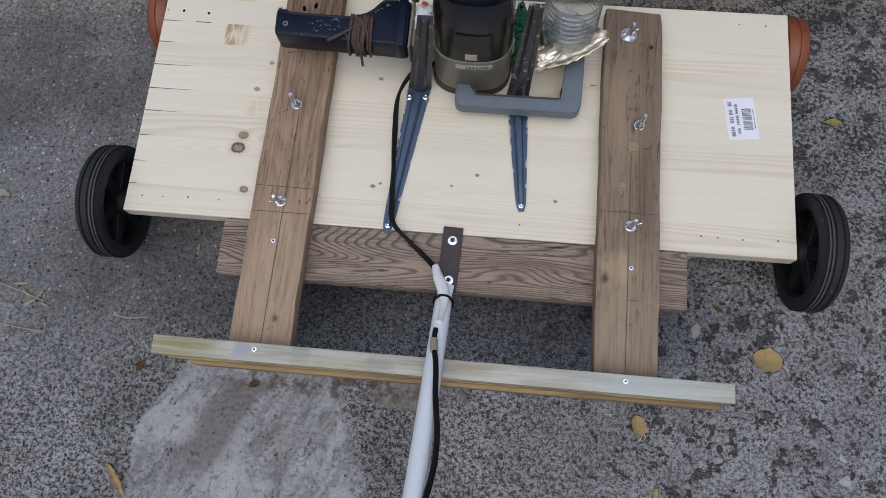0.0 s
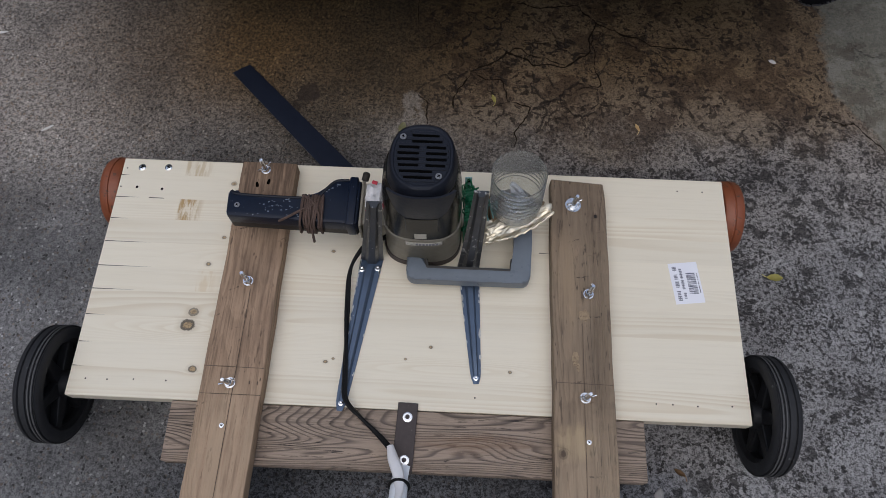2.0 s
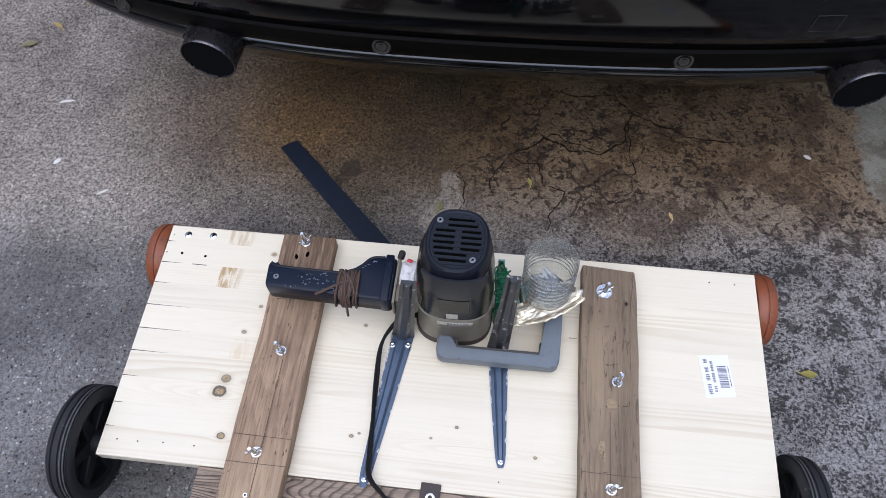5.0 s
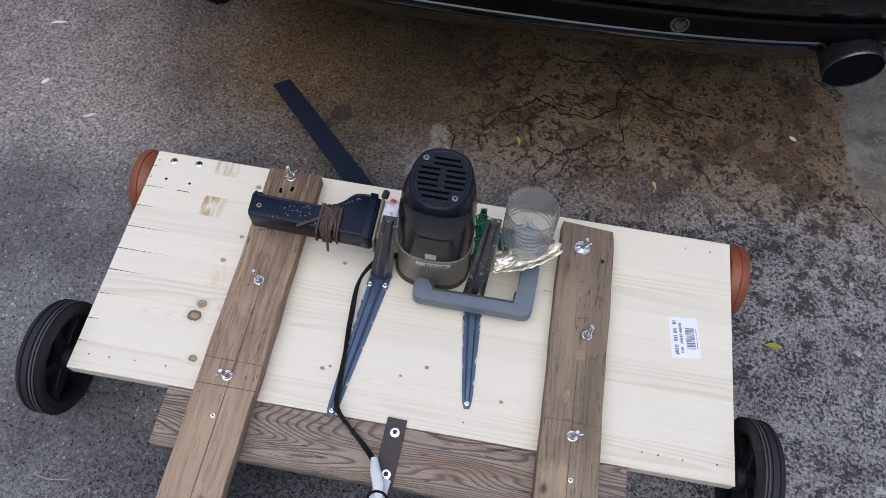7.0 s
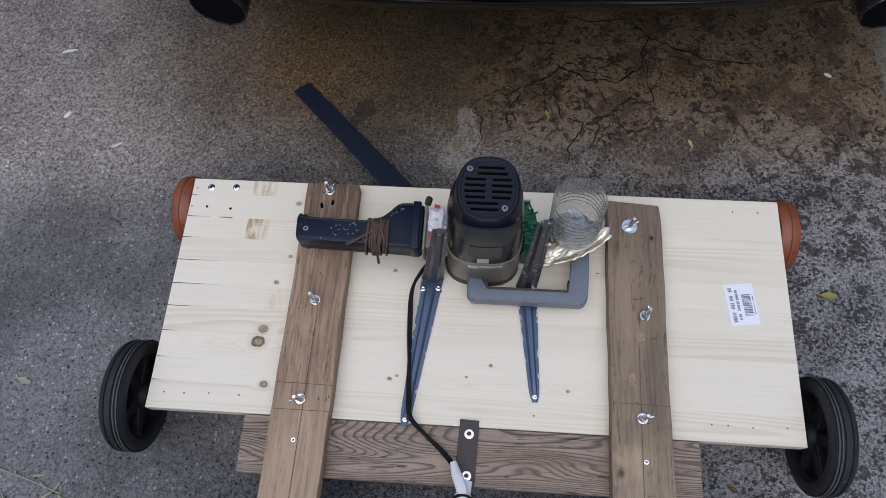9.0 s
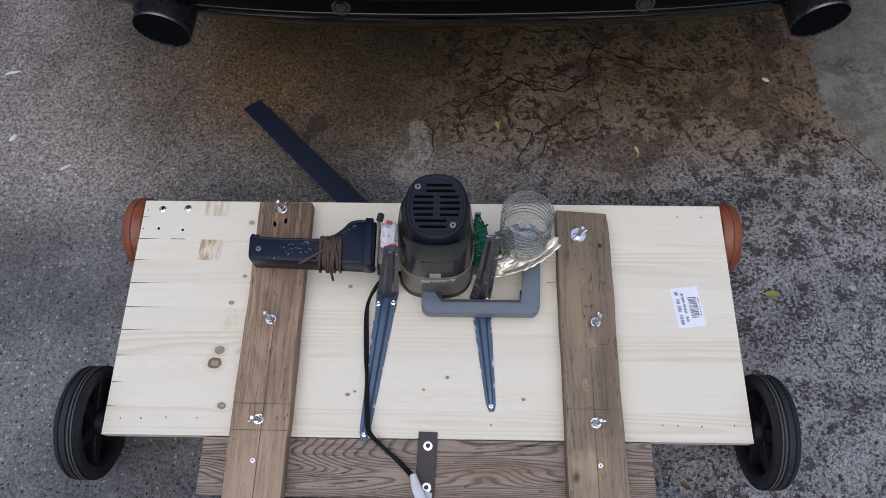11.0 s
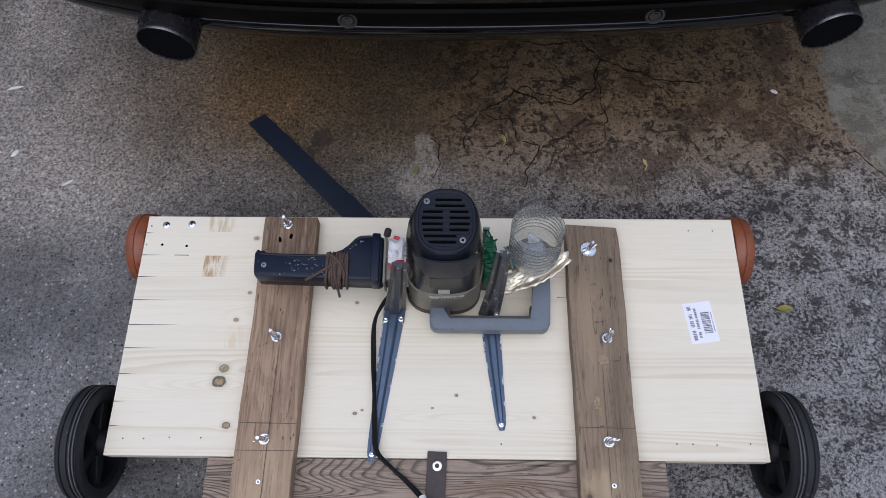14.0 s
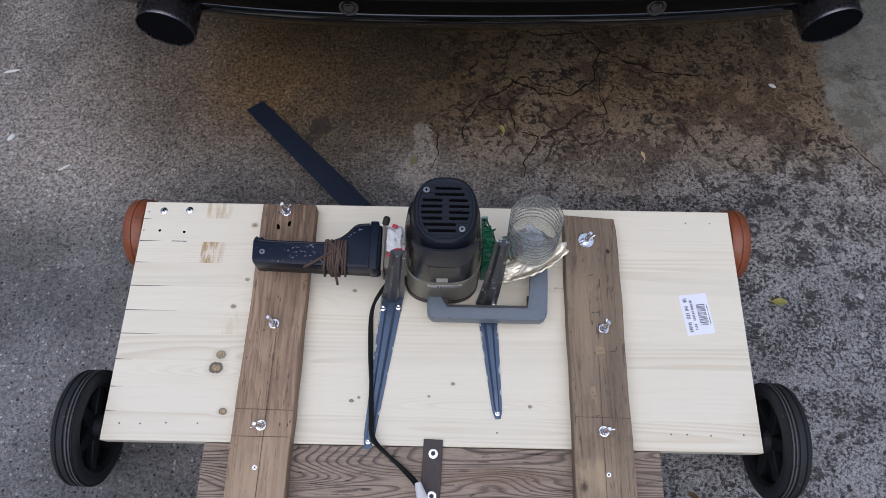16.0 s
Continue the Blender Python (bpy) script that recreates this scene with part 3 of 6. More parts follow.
GRIP_DARK = plain("dark_seam_plastic", (0.034, 0.029, 0.024), 0.55, vary=0.3, scale=60, spec=0.22)
D_GREY = plain("blue_grey_plastic", (0.172, 0.196, 0.222), 0.30, vary=0.3, scale=35, bump=0.0002, wear=(0.30, 0.30, 0.30), wear_at=0.66, spec=0.22)
DUSTY = plain("dusty_grey_plastic", (0.072, 0.067, 0.060), 0.6, vary=0.4, scale=60, bump=0.0003)
LEAF_D = plain("dull_green_leaf", (0.34, 0.33, 0.17), 0.6, vary=0.3, scale=130, bump=0.0004)
TWINE = plain("brown_twine", (0.135, 0.085, 0.065), 0.85, vary=0.6, scale=300, bump=0.0006)
CABLE = plain("black_cable", (0.009, 0.009, 0.009), 0.55, vary=0.2, scale=80, bump=0.0001, spec=0.14)
WHITE = plain("white_paint", (0.78, 0.80, 0.82), 0.35, vary=0.06, scale=30, bump=0.0001, wear=(0.45, 0.44, 0.42), wear_at=0.76)
TAPE = plain("white_tape", (0.72, 0.70, 0.69), 0.5, vary=0.15, scale=110, bump=0.0005, wear=(0.35, 0.20, 0.16), wear_at=0.72)
RED = plain("red_print", (0.52, 0.04, 0.06), 0.5, vary=0.2, scale=80)
PAPER = plain("white_paper", (0.80, 0.79, 0.82), 0.55, vary=0.03, scale=40, bump=0.00005)
PRINT = plain("grey_print", (0.22, 0.22, 0.25), 0.6, vary=0.2)
INK = plain("black_ink", (0.15, 0.15, 0.18), 0.6, vary=0.1)
BRASS = plain("tarnished_brass", (0.52, 0.46, 0.30), 0.4, 0.3, vary=0.3, scale=150)
GREEN = plain("green_plastic", (0.008, 0.150, 0.062), 0.22, vary=0.5, scale=90, bump=0.0006, wear=(0.03, 0.30, 0.17), wear_at=0.60)
TEAL = plain("pale_teal_plastic", (0.22, 0.40, 0.38), 0.3, vary=0.3, scale=80)
FOIL = plain("crumpled_foil", (0.88, 0.78, 0.60), 0.34, 0.85, vary=0.2, scale=25, bump=0.0003)
CARD = plain("brown_card", (0.24, 0.16, 0.09), 0.8, vary=0.3, scale=70)
BLADE = plain("blued_steel", (0.031, 0.039, 0.064), 0.42, 0.5, vary=0.3, scale=40, bump=0.0002, wear=(0.09, 0.10, 0.12), wear_at=0.68)
LEAF = plain("dry_yellow_leaf", (0.74, 0.54, 0.25), 0.65, vary=0.35, scale=130, bump=0.0006, wear=(0.26, 0.14, 0.05), wear_at=0.62)
LEAF_G = plain("yellow_green_leaf", (0.50, 0.44, 0.12), 0.6, vary=0.25, scale=130, bump=0.0004)
LEAF_P = plain("bleached_leaf", (0.62, 0.58, 0.42), 0.65, vary=0.3, scale=130, bump=0.0004)
LEAF_B = plain("brown_leaf", (0.24, 0.135, 0.06), 0.7, vary=0.4, scale=130, bump=0.0006)
STRAW = plain("dry_straw", (0.40, 0.36, 0.22), 0.75, vary=0.3, scale=150)
STONE = plain("grey_pebble", (0.36, 0.345, 0.33), 0.8, vary=0.4, scale=140, bump=0.0006)
CHIP = plain("pale_chip", (0.74, 0.72, 0.67), 0.75, vary=0.25, scale=150)
CAR_PAINT = plain("black_car_paint", (0.0035, 0.0035, 0.004), 0.10, vary=0.1, scale=20, bump=0.0, spec=0.28)
CAR_TRIM = plain("black_bumper_trim", (0.0055, 0.005, 0.0045), 0.40, vary=0.3, scale=80, bump=0.0002, spec=0.04)
CAR_LIP = plain("black_gloss_lip", (0.006, 0.0055, 0.005), 0.11, vary=0.2, scale=60, bump=0.0, spec=0.75)
SENSOR = plain("sensor_plastic", (0.050, 0.044, 0.039), 0.40, vary=0.2, scale=100, spec=0.22)
PIPE = plain("sooty_steel", (0.140, 0.133, 0.142), 0.28, 0.85, vary=0.4, scale=50, bump=0.0002)
SOOT = plain("soot", (0.010, 0.010, 0.011), 0.9, vary=0.2, spec=0.0)
GROUND = ground_material()


def clear_plastic():
    n = Nodes("clear_plastic")
    n.set(Base_Color=(0.84, 0.85, 0.82), Roughness=0.10, IOR=1.5, Transmission_Weight=0.90)
    return n.bump(n.noise(90, 3), 0.0006).mat


CLEAR = clear_plastic()
FILM = Nodes("milky_film").set(Base_Color=(0.78, 0.81, 0.84), Roughness=0.25, Transmission_Weight=0.75, IOR=1.3).mat
GLASS = plain("dark_car_glass", (0.006, 0.007, 0.008), 0.05, vary=0.1, bump=0.0)


# ---- building helpers ----
def thing(name, at, label, category, group="", kind=""):
    ob = new(name)
    ob.empty_display_size = 0.05
    ob.location = at
    return tagged(ob, label, category, group, kind)


def part(name, bm, mat, parent=None, label="", smooth=False):
    """Links a bmesh, given in the place's own coordinates, as one mesh under a thing or a part."""
    me = bpy.data.meshes.new(name)
    bmesh.ops.recalc_face_normals(bm, faces=bm.faces)
    bm.to_mesh(me)
    bm.free()
    me.materials.append(mat)
    if smooth:
        for p in me.polygons:
            p.use_smooth = True
        try:
            me.set_sharp_from_angle(angle=radians(38))
        except AttributeError:
            pass
    ob = new(name, me)
    if parent:
        ob.parent = parent
        ob.matrix_parent_inverse = world_of(parent).inverted()
    if label:
        tagged(ob, label)
    return ob


def world_of(ob):
    m = ob.matrix_basis.copy()
    if ob.parent:
        m = world_of(ob.parent) @ ob.matrix_parent_inverse @ m
    return m


def box(x0, x1, y0, y1, z0, z1, bevel=0.0, seg=2, bm=None):
    own = bmesh.new()
    bmesh.ops.create_cube(own, size=1, matrix=Matrix.Translation(((x0 + x1) / 2, (y0 + y1) / 2, (z0 + z1) / 2)) @ Matrix.Diagonal((x1 - x0, y1 - y0, z1 - z0, 1)))
    if bevel:
        bmesh.ops.bevel(own, geom=own.edges[:] , offset=bevel, segments=seg, affect="EDGES", profile=0.5)
    return merged(bm, own)


def merged(bm, own):
    if bm is None:
        return own
    me = bpy.data.meshes.new("tmp")
    own.to_mesh(me)
    own.free()
    bm.from_mesh(me)
    bpy.data.meshes.remove(me)
    return bm


def turned(profile, m=None, seg=40, bm=None, sx=1.0, sy=1.0, closed=False):
    """A lathe: profile rows (radius, z), turned about z, then moved by m."""
    own = bmesh.new()
    rings = []
    for r, z in profile:
        rings.append([own.verts.new((r * sx * math.cos(2 * math.pi * i / seg), r * sy * math.sin(2 * math.pi * i / seg), z)) for i in range(seg)])
    pairs = list(zip(rings, rings[1:])) + ([(rings[-1], rings[0])] if closed else [])
    for a, b in pairs:
        for i in range(seg):
            own.faces.new((a[i], a[(i + 1) % seg], b[(i + 1) % seg], b[i]))
    if not closed:
        if profile[0][0] > 1e-6:
            own.faces.new(rings[0])
        if profile[-1][0] > 1e-6:
            own.faces.new(rings[-1])
    bmesh.ops.remove_doubles(own, verts=own.verts[:], dist=1e-7)
    if m is not None:
        own.transform(m)
    return merged(bm, own)


def smooth_path(points, per=8):
    """A Catmull-Rom line through the points."""
    pts = [Vector(p) for p in points]
    pts = [pts[0] * 2 - pts[1], *pts, pts[-1] * 2 - pts[-2]]
    out = []
    for p0, p1, p2, p3 in zip(pts, pts[1:], pts[2:], pts[3:]):
        for i in range(per):
            t = i / per
            out.append(0.5 * (2 * p1 + (p2 - p0) * t + (2 * p0 - 5 * p1 + 4 * p2 - p3) * t * t + (3 * p1 - p0 - 3 * p2 + p3) * t ** 3))
    return out + [pts[-2]]


def tube(points, radius, seg=10, bm=None, squash=1.0, section=None):
    """A tube along the points; section may give (across, up) corners in place of a circle."""
    own = bmesh.new()
    pts = [Vector(p) for p in points]
    shape = section or [(radius * math.cos(2 * math.pi * i / seg), radius * squash * math.sin(2 * math.pi * i / seg)) for i in range(seg)]
    rings = []
    for i, p in enumerate(pts):
        d = (pts[min(i + 1, len(pts) - 1)] - pts[max(i - 1, 0)]).normalized()
        side = d.cross(Vector((0, 0, 1)))
        side = side.normalized() if side.length > 1e-4 else Vector((1, 0, 0))
        up = side.cross(d).normalized()
        k = radius(i / (len(pts) - 1)) if callable(radius) else 1.0
        rings.append([own.verts.new(p + side * a * k + up * b * k) for a, b in shape])
    n = len(shape)
    for a, b in zip(rings, rings[1:]):
        for i in range(n):
            own.faces.new((a[i], a[(i + 1) % n], b[(i + 1) % n], b[i]))
    own.faces.new(rings[0])
    own.faces.new(rings[-1])
    return merged(bm, own)


def prism(outline, z0, z1, bevel=0.0, bm=None):
    own = bmesh.new()
    low = [own.verts.new((x, y, z0)) for x, y in outline]
    top = [own.verts.new((x, y, z1)) for x, y in outline]
    own.faces.new(low)
    own.faces.new(top)
    n = len(outline)
    for i in range(n):
        own.faces.new((low[i], low[(i + 1) % n], top[(i + 1) % n], top[i]))
    if bevel:
        rim = [e for e in own.edges if all(v in top for v in e.verts)]
        bmesh.ops.bevel(own, geom=rim, offset=bevel, segments=2, affect="EDGES", profile=0.5)
    return merged(bm, own)


# ---- the ground ----
bm = bmesh.new()
bmesh.ops.create_grid(bm, x_segments=2, y_segments=2, size=60)
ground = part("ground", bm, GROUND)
tagged(ground, "grey weathered concrete yard with stains, cracks and dark blotches", "ground", kind="structure")

# unseen walls, added so the car reflects less sky and light falls from above
PLASTER = plain("unseen_wall_plaster", (0.20, 0.19, 0.165), 0.85, vary=0.4, scale=3, bump=0.002, spec=0.2)
for tag_name, x0, x1, y0, y1 in (("unseen_wall_south", -5.2, 5.2, -5.2, -5.0), ("unseen_wall_west", -5.2, -5.0, -5.0, 9.0), ("unseen_wall_east", 5.0, 5.2, -5.0, 9.0), ("unseen_wall_north", -5.2, 5.2, 9.0, 9.2)):
    tagged(part(tag_name, box(x0, x1, y0, y1, -0.02, 3.4, 0.01), PLASTER), "unseen plain wall added to darken reflections and narrow the sky", "wall", kind="structure")

CRACK = plain("crack_dirt", (0.030, 0.022, 0.016), 0.95, vary=0.3, scale=200, spec=0.0)


def crack_line(points, wide, seed):
    """A ragged dark fissure that follows the points over the concrete."""
    r = random.Random(seed)
    line = []
    for a, b in zip(points, points[1:]):
        for k in range(10):
            line.append(Vector((*a, 0)).lerp(Vector((*b, 0)), k / 10))
    line.append(Vector((*points[-1], 0)))
    own = bmesh.new()
    rows = []
    for i, p in enumerate(line):
        d = (line[min(i + 1, len(line) - 1)] - line[max(i - 1, 0)]).normalized()
        side = Vector((-d.y, d.x, 0))
        j = 0.009 * noise.noise(Vector((p.x * 28, p.y * 28, seed))) + 0.004 * noise.noise(Vector((p.x * 90, p.y * 90, seed + 7)))
        w = wide * (0.22 + 0.9 * abs(noise.noise(Vector((p.x * 55, p.y * 55, seed + 3))))) * min(1, 0.3 + i / 4, 0.3 + (len(line) - 1 - i) / 4)
        rows.append([own.verts.new(p + side * (j + w * u) + Vector((0, 0, 0.0004))) for u in (-0.4 - r.uniform(0, 0.4), 0.4 + r.uniform(0, 0.4))])
    for p, q in zip(rows, rows[1:]):
        own.faces.new((p[0], p[1], q[1], q[0]))
    part("crack", own, CRACK, ground)


for seed, (wide, pts) in enumerate((
        (0.0055, ((0.079, 0.701), (0.151, 0.753), (0.213, 0.728), (0.268, 0.727), (0.311, 0.753), (0.329, 0.813), (0.332, 0.845))),
        (0.0060, ((0.332, 0.845), (0.401, 0.809), (0.479, 0.781), (0.549, 0.782))),
        (0.0045, ((0.079, 0.701), (0.053, 0.648), (0.045, 0.617))),
        (0.0050, ((0.079, 0.701), (0.145, 0.682), (0.160, 0.636))),
        (0.0040, ((0.151, 0.753), (0.178, 0.768), (0.228, 0.740), (0.268, 0.727))),
        (0.0040, ((0.329, 0.813), (0.326, 0.761), (0.336, 0.684), (0.294, 0.672))),
        (0.0035, ((0.332, 0.845), (0.302, 0.884), (0.203, 0.879), (0.152, 0.888))),
        (0.0030, ((-0.035, 0.820), (-0.037, 0.864), (-0.030, 0.911))),
        (0.0040, ((0.170, 0.528), (0.170, 0.563), (0.196, 0.623), (0.160, 0.636))),
        (0.0045, ((0.759, 0.637), (0.790, 0.619), (0.827, 0.615), (0.850, 0.585), (0.876, 0.555))),
        (0.0035, ((-0.020, 0.648), (-0.006, 0.625), (-0.004, 0.575), (-0.016, 0.545))))):
    crack_line(pts, wide * 1.15, seed)

# ---- the cart ----
TOP = 0.130
cart = thing("mower_cart", (0, 0.2, 0), "home-made wooden mower cart on four wheels, pine board and old timber", "cart")

board = part("board", box(-0.499, 0.499, 0.002, 0.398, TOP - 0.028, TOP - 0.006, 0.001), PINE, cart, "pale new laminated pine board with knots")
LAM = [0.0, 0.044, 0.081, 0.124, 0.166, 0.205, 0.247, 0.288, 0.327, 0.368, 0.400]
for i, (y0, y1) in enumerate(zip(LAM, LAM[1:])):
    b = box(-0.5, 0.5, y0, y1, TOP - 0.024, TOP - 0.000012 * (i % 2))
    outer_edges = [e for e in b.edges if all(v.co.z > TOP - 0.01 and (abs(v.co.y) < 1e-5 or abs(v.co.y - 0.4) < 1e-5) for v in e.verts)]
    if outer_edges:
        bmesh.ops.bevel(b, geom=outer_edges, offset=0.0016, segments=2, affect="EDGES", profile=0.5)
    part("lamella", b, PINE, board)


def beam(x0, x1, y0, y1, skew, mat, chipped=0.0):
    b = box(x0, x1, y0, y1, TOP, TOP + 0.027, 0.0022, 2)
    bmesh.ops.subdivide_edges(b, edges=[e for e in b.edges if abs(e.verts[0].co.y - e.verts[1].co.y) > 0.3], cuts=24)
    for v in b.verts:
        k = v.co.y * 9
        v.co.x += skew * (v.co.y - 0.1) + 0.0007 * math.sin(k * 2.3 + v.co.x * 30) + 0.0004 * math.sin(k * 7.1)
        if chipped and v.co.y > y1 - 0.006 and v.co.x > x1 - 0.004:
            v.co.y -= chipped
            v.co.x -= chipped * 0.25
        if v.co.z > TOP + 0.02:
            v.co.z += 0.0004 * math.sin(k * 5 + v.co.x * 120)
    return part("beam", b, mat, cart, "weathered brown timber plank bolted across the board", True)


beam(-0.2935, -0.2055, -0.1990, 0.387, 0.010, OLD_L)
beam(0.2115, 0.2985, -0.1990, 0.377, 0.002, OLD_R, 0.006)
part("cross_beam", box(-0.342, 0.345, -0.086, -0.001, TOP - 0.03, TOP - 0.001, 0.002), OLD_X, cart, "greyish weathered timber with dark wavy grain", True)
part("handle_bar", box(-0.389, 0.389, -0.2150, -0.1895, TOP + 0.0410, TOP + 0.058, 0.0015), TREATED, cart, "pale greenish treated timber batten", True)
part("middle_batten", box(-0.372, 0.386, -0.2172, -0.1915, TOP + 0.0275, TOP + 0.0392, 0.0010), BATTEN, cart, "thin reddish brown batten under the handle bar", True)
# no real part: a dark strip paints the shade in the gap below the bar
part("packing", box(-0.370, 0.384, -0.2120, -0.1930, TOP + 0.0392, TOP + 0.0410), DARK_STEEL, cart, "dark strip standing in for the shaded gap under the handle bar")


part("lower_batten", box(-0.345, 0.380, -0.2225, -0.1998, TOP - 0.002, TOP + 0.0268, 0.0012), BATTEN, cart, "yellowish brown timber batten under the handle bar", True)


PENCIL = plain("pencil_mark", (0.13, 0.092, 0.066), 0.8, vary=0.3, scale=300)


def pencil(x0, y0, x1, y1):
    a, b = Vector((x0, y0, 0)), Vector((x1, y1, 0))
    side = Vector((-(b - a).y, (b - a).x, 0)).normalized() * 0.00042
    own = prism([(p.x, p.y) for p in (a - side, b - side, b + side, a + side)], TOP + 0.0276, TOP + 0.0279)
    part("pencil_line", own, PENCIL, cart)


pencil(-0.293, 0.046, -0.206, 0.045)
pencil(-0.293, 0.006, -0.206, 0.006)
pencil(-0.250, -0.195, -0.2448, 0.165)
pencil(0.215, 0.044, 0.297, 0.043)
pencil(0.2535, -0.195, 0.2555, 0.130)


def screw(x, y, z, r=0.0038, mat=ZINC, parent=None, name="screw"):
    m = pose(x, y, z, 0, 0, x * 900)
    ob = part(name, turned([(r, 0), (r, 0.0006), (r * 0.90, 0.0011), (0, 0.0013)], m, 16), mat, parent or cart, smooth=True)
    for a in (0, 90):
        b = box(-r * 0.5, r * 0.5, -r * 0.13, r * 0.13, 0.0010, 0.00145)
        b.transform(m @ pose(0, 0, 0, 0, 0, a))
        part("recess", b, SLOT, ob) if not parent else part("recess", b, SLOT, parent)
    return ob


for x, y, z in ((-0.254, -0.038, TOP + 0.0271), (0.259, -0.038, TOP + 0.0271), (-0.247, -0.1985, TOP + 0.058), (0.248, -0.1985, TOP + 0.058), ):
    screw(x, y, z)
for x, y in ((-0.468, 0.383), (-0.424, 0.385)):
    screw(x, y, TOP, 0.0062)
for x, y in ((-0.469, 0.346), (-0.427, 0.344)):
    part("nail_hole", turned([(0.0024, 0), (0.0022, 0.0003), (0, 0.0004)], pose(x, y, TOP), 10), SLOT, cart)
for x, y in ((-0.496, 0.346), (-0.493, 0.381), (-0.475, 0.0250), (-0.443, 0.0250), (-0.404, 0.0270), (-0.356, 0.0270), (0.364, 0.0250), (0.388, 0.0250), (0.424, 0.0240), (0.474, 0.0260), (0.425, 0.378), (0.466, 0.378), (0.100, 0.022)):
    part("nail", turned([(0.0013, 0), (0.0012, 0.0004), (0, 0.0005)], pose(x, y, TOP), 8), DARK_STEEL, cart)


for x, y, turn in ((-0.2615, 0.3440, 12), (-0.2440, 0.3500, -8)):
    slot = prism([(0.0026 * math.cos(a), 0.0052 * math.sin(a) * (1.15 if math.sin(a) > 0 else 0.8)) for a in np.linspace(0, 5.8, 12)], TOP + 0.0270, TOP + 0.0278)
    slot.transform(pose(x, y, 0, 0, 0, turn))
    part("old_bolt_hole", slot, SLOT, cart, "dark worn hole in the plank")
GOUGE = plain("torn_pale_wood", (0.46, 0.335, 0.205), 0.8, vary=0.6, scale=160, bump=0.0008, wear=(0.17, 0.11, 0.07), wear_at=0.55)
for gx, gy, rx, ry, seed in ((0.259, 0.146, 0.009, 0.011, 3), (0.243, 0.078, 0.0055, 0.014, 5), (0.247, 0.068, 0.004, 0.008, 8)):
    r = random.Random(seed)
    ring = [(gx + rx * r.uniform(0.55, 1.15) * math.cos(k * 0.4488), gy + ry * r.uniform(0.55, 1.15) * math.sin(k * 0.4488)) for k in range(14)]
    part("gouge", prism(ring, TOP + 0.0270, TOP + 0.0277), GOUGE, cart, "pale torn spot in the plank")

# dark glue cracks where the strips open at the board's end
for y, w in ((0.368, 0.014), (0.327, 0.040), (0.288, 0.030), (0.247, 0.075), (0.205, 0.085), (0.166, 0.065), (0.124, 0.030), (0.081, 0.020), (0.044, 0.016)):
    part("crack", prism([(-0.4995, y - 0.0007), (-0.4995 + w, y), (-0.4995, y + 0.0007)], TOP + 0.00005, TOP + 0.00025), DARK_STEEL, board)
part("crack", prism([(0.196, 0.2555), (0.213, 0.2560), (0.196, 0.2568)], TOP + 0.00005, TOP + 0.00025), DARK_STEEL, board)
part("crack", prism([(-0.445, 0.3265), (-0.420, 0.3263), (-0.421, 0.3276), (-0.445, 0.3277)], TOP + 0.00005, TOP + 0.00025), DARK_STEEL, board)


def wing_bolt(x, y, turn, lean_x=0.0, lean_y=0.0, tall=0.036, washer=0.0078):
    z = TOP + 0.0275
    m = pose(x, y, z, lean_x, lean_y, turn)
    shaft = turned([(0.0034, 0)] + [(0.0036 if k % 2 else 0.0031, 0.002 + k * (tall - 0.003) / 24) for k in range(25)] + [(0.0026, tall)], m, 12)
    s = part("wing_bolt", shaft, ZINC, cart, "bright zinc bolt with washer and wing nut", True)
    part("washer", turned([(0.004, 0), (washer, 0), (washer, 0.0014), (0.004, 0.0014)], pose(x, y, z), 28, closed=True), ZINC, s, smooth=True)
    nut = turned([(0.0038, 0.0015), (0.0066, 0.0015), (0.0056, 0.0085), (0.0038, 0.0085)], m, 16, closed=True)
    for sgn in (-1, 1):
        wing = box(0.004, 0.0125, -0.0012, 0.0012, 0.0035, 0.0105, 0.001, 2)
        for v in wing.verts:
            v.co.z += (v.co.x - 0.004) * 0.55
        wing.transform(m @ pose(0, 0, 0, 0, 0, 0 if sgn > 0 else 180))
        nut = merged(nut, wing)
    part("wing_nut", nut, ZINC, s, smooth=True)


wing_bolt(-0.251, 0.372, 40, 3, -2, 0.036)
wing_bolt(-0.250, 0.178, -50, 2, -3, 0.034)
wing_bolt(-0.252, 0.022, 20, 2, -6, 0.030)
wing_bolt(0.247, 0.330, 20, 3, 2, 0.034, 0.0125)
wing_bolt(0.266, 0.180, 75, 2, 4, 0.032)
wing_bolt(0.256, 0.023, 10, 1, 4, 0.030)

# steel strap with its two bolts
strap = part("steel_strap", box(-0.0125, 0.0165, -0.088, 0.010, TOP, TOP + 0.0035, 0.0006), DARK_STEEL, cart, "dark brown flat steel strap")
strap.data.transform(pose(0.002, -0.04, 0, 0, 0, -2) @ pose(-0.002, 0.04, 0))
for x, y in ((0.004, -0.011), (0.003, -0.071)):
    part("strap_bolt", turned([(0.0070, 0), (0.0070, 0.0012), (0.0052, 0.0014), (0.0052, 0.0052), (0.0034, 0.0052), (0.0034, 0.001)], pose(x, y, TOP + 0.0036), 24), ZINC, strap, smooth=True)
    part("bolt_end", turned([(0.0033, 0.001), (0.0033, 0.0042), (0.0028, 0.0050), (0, 0.0050)], pose(x, y, TOP + 0.0036), 16), DARK_STEEL, strap, smooth=True)


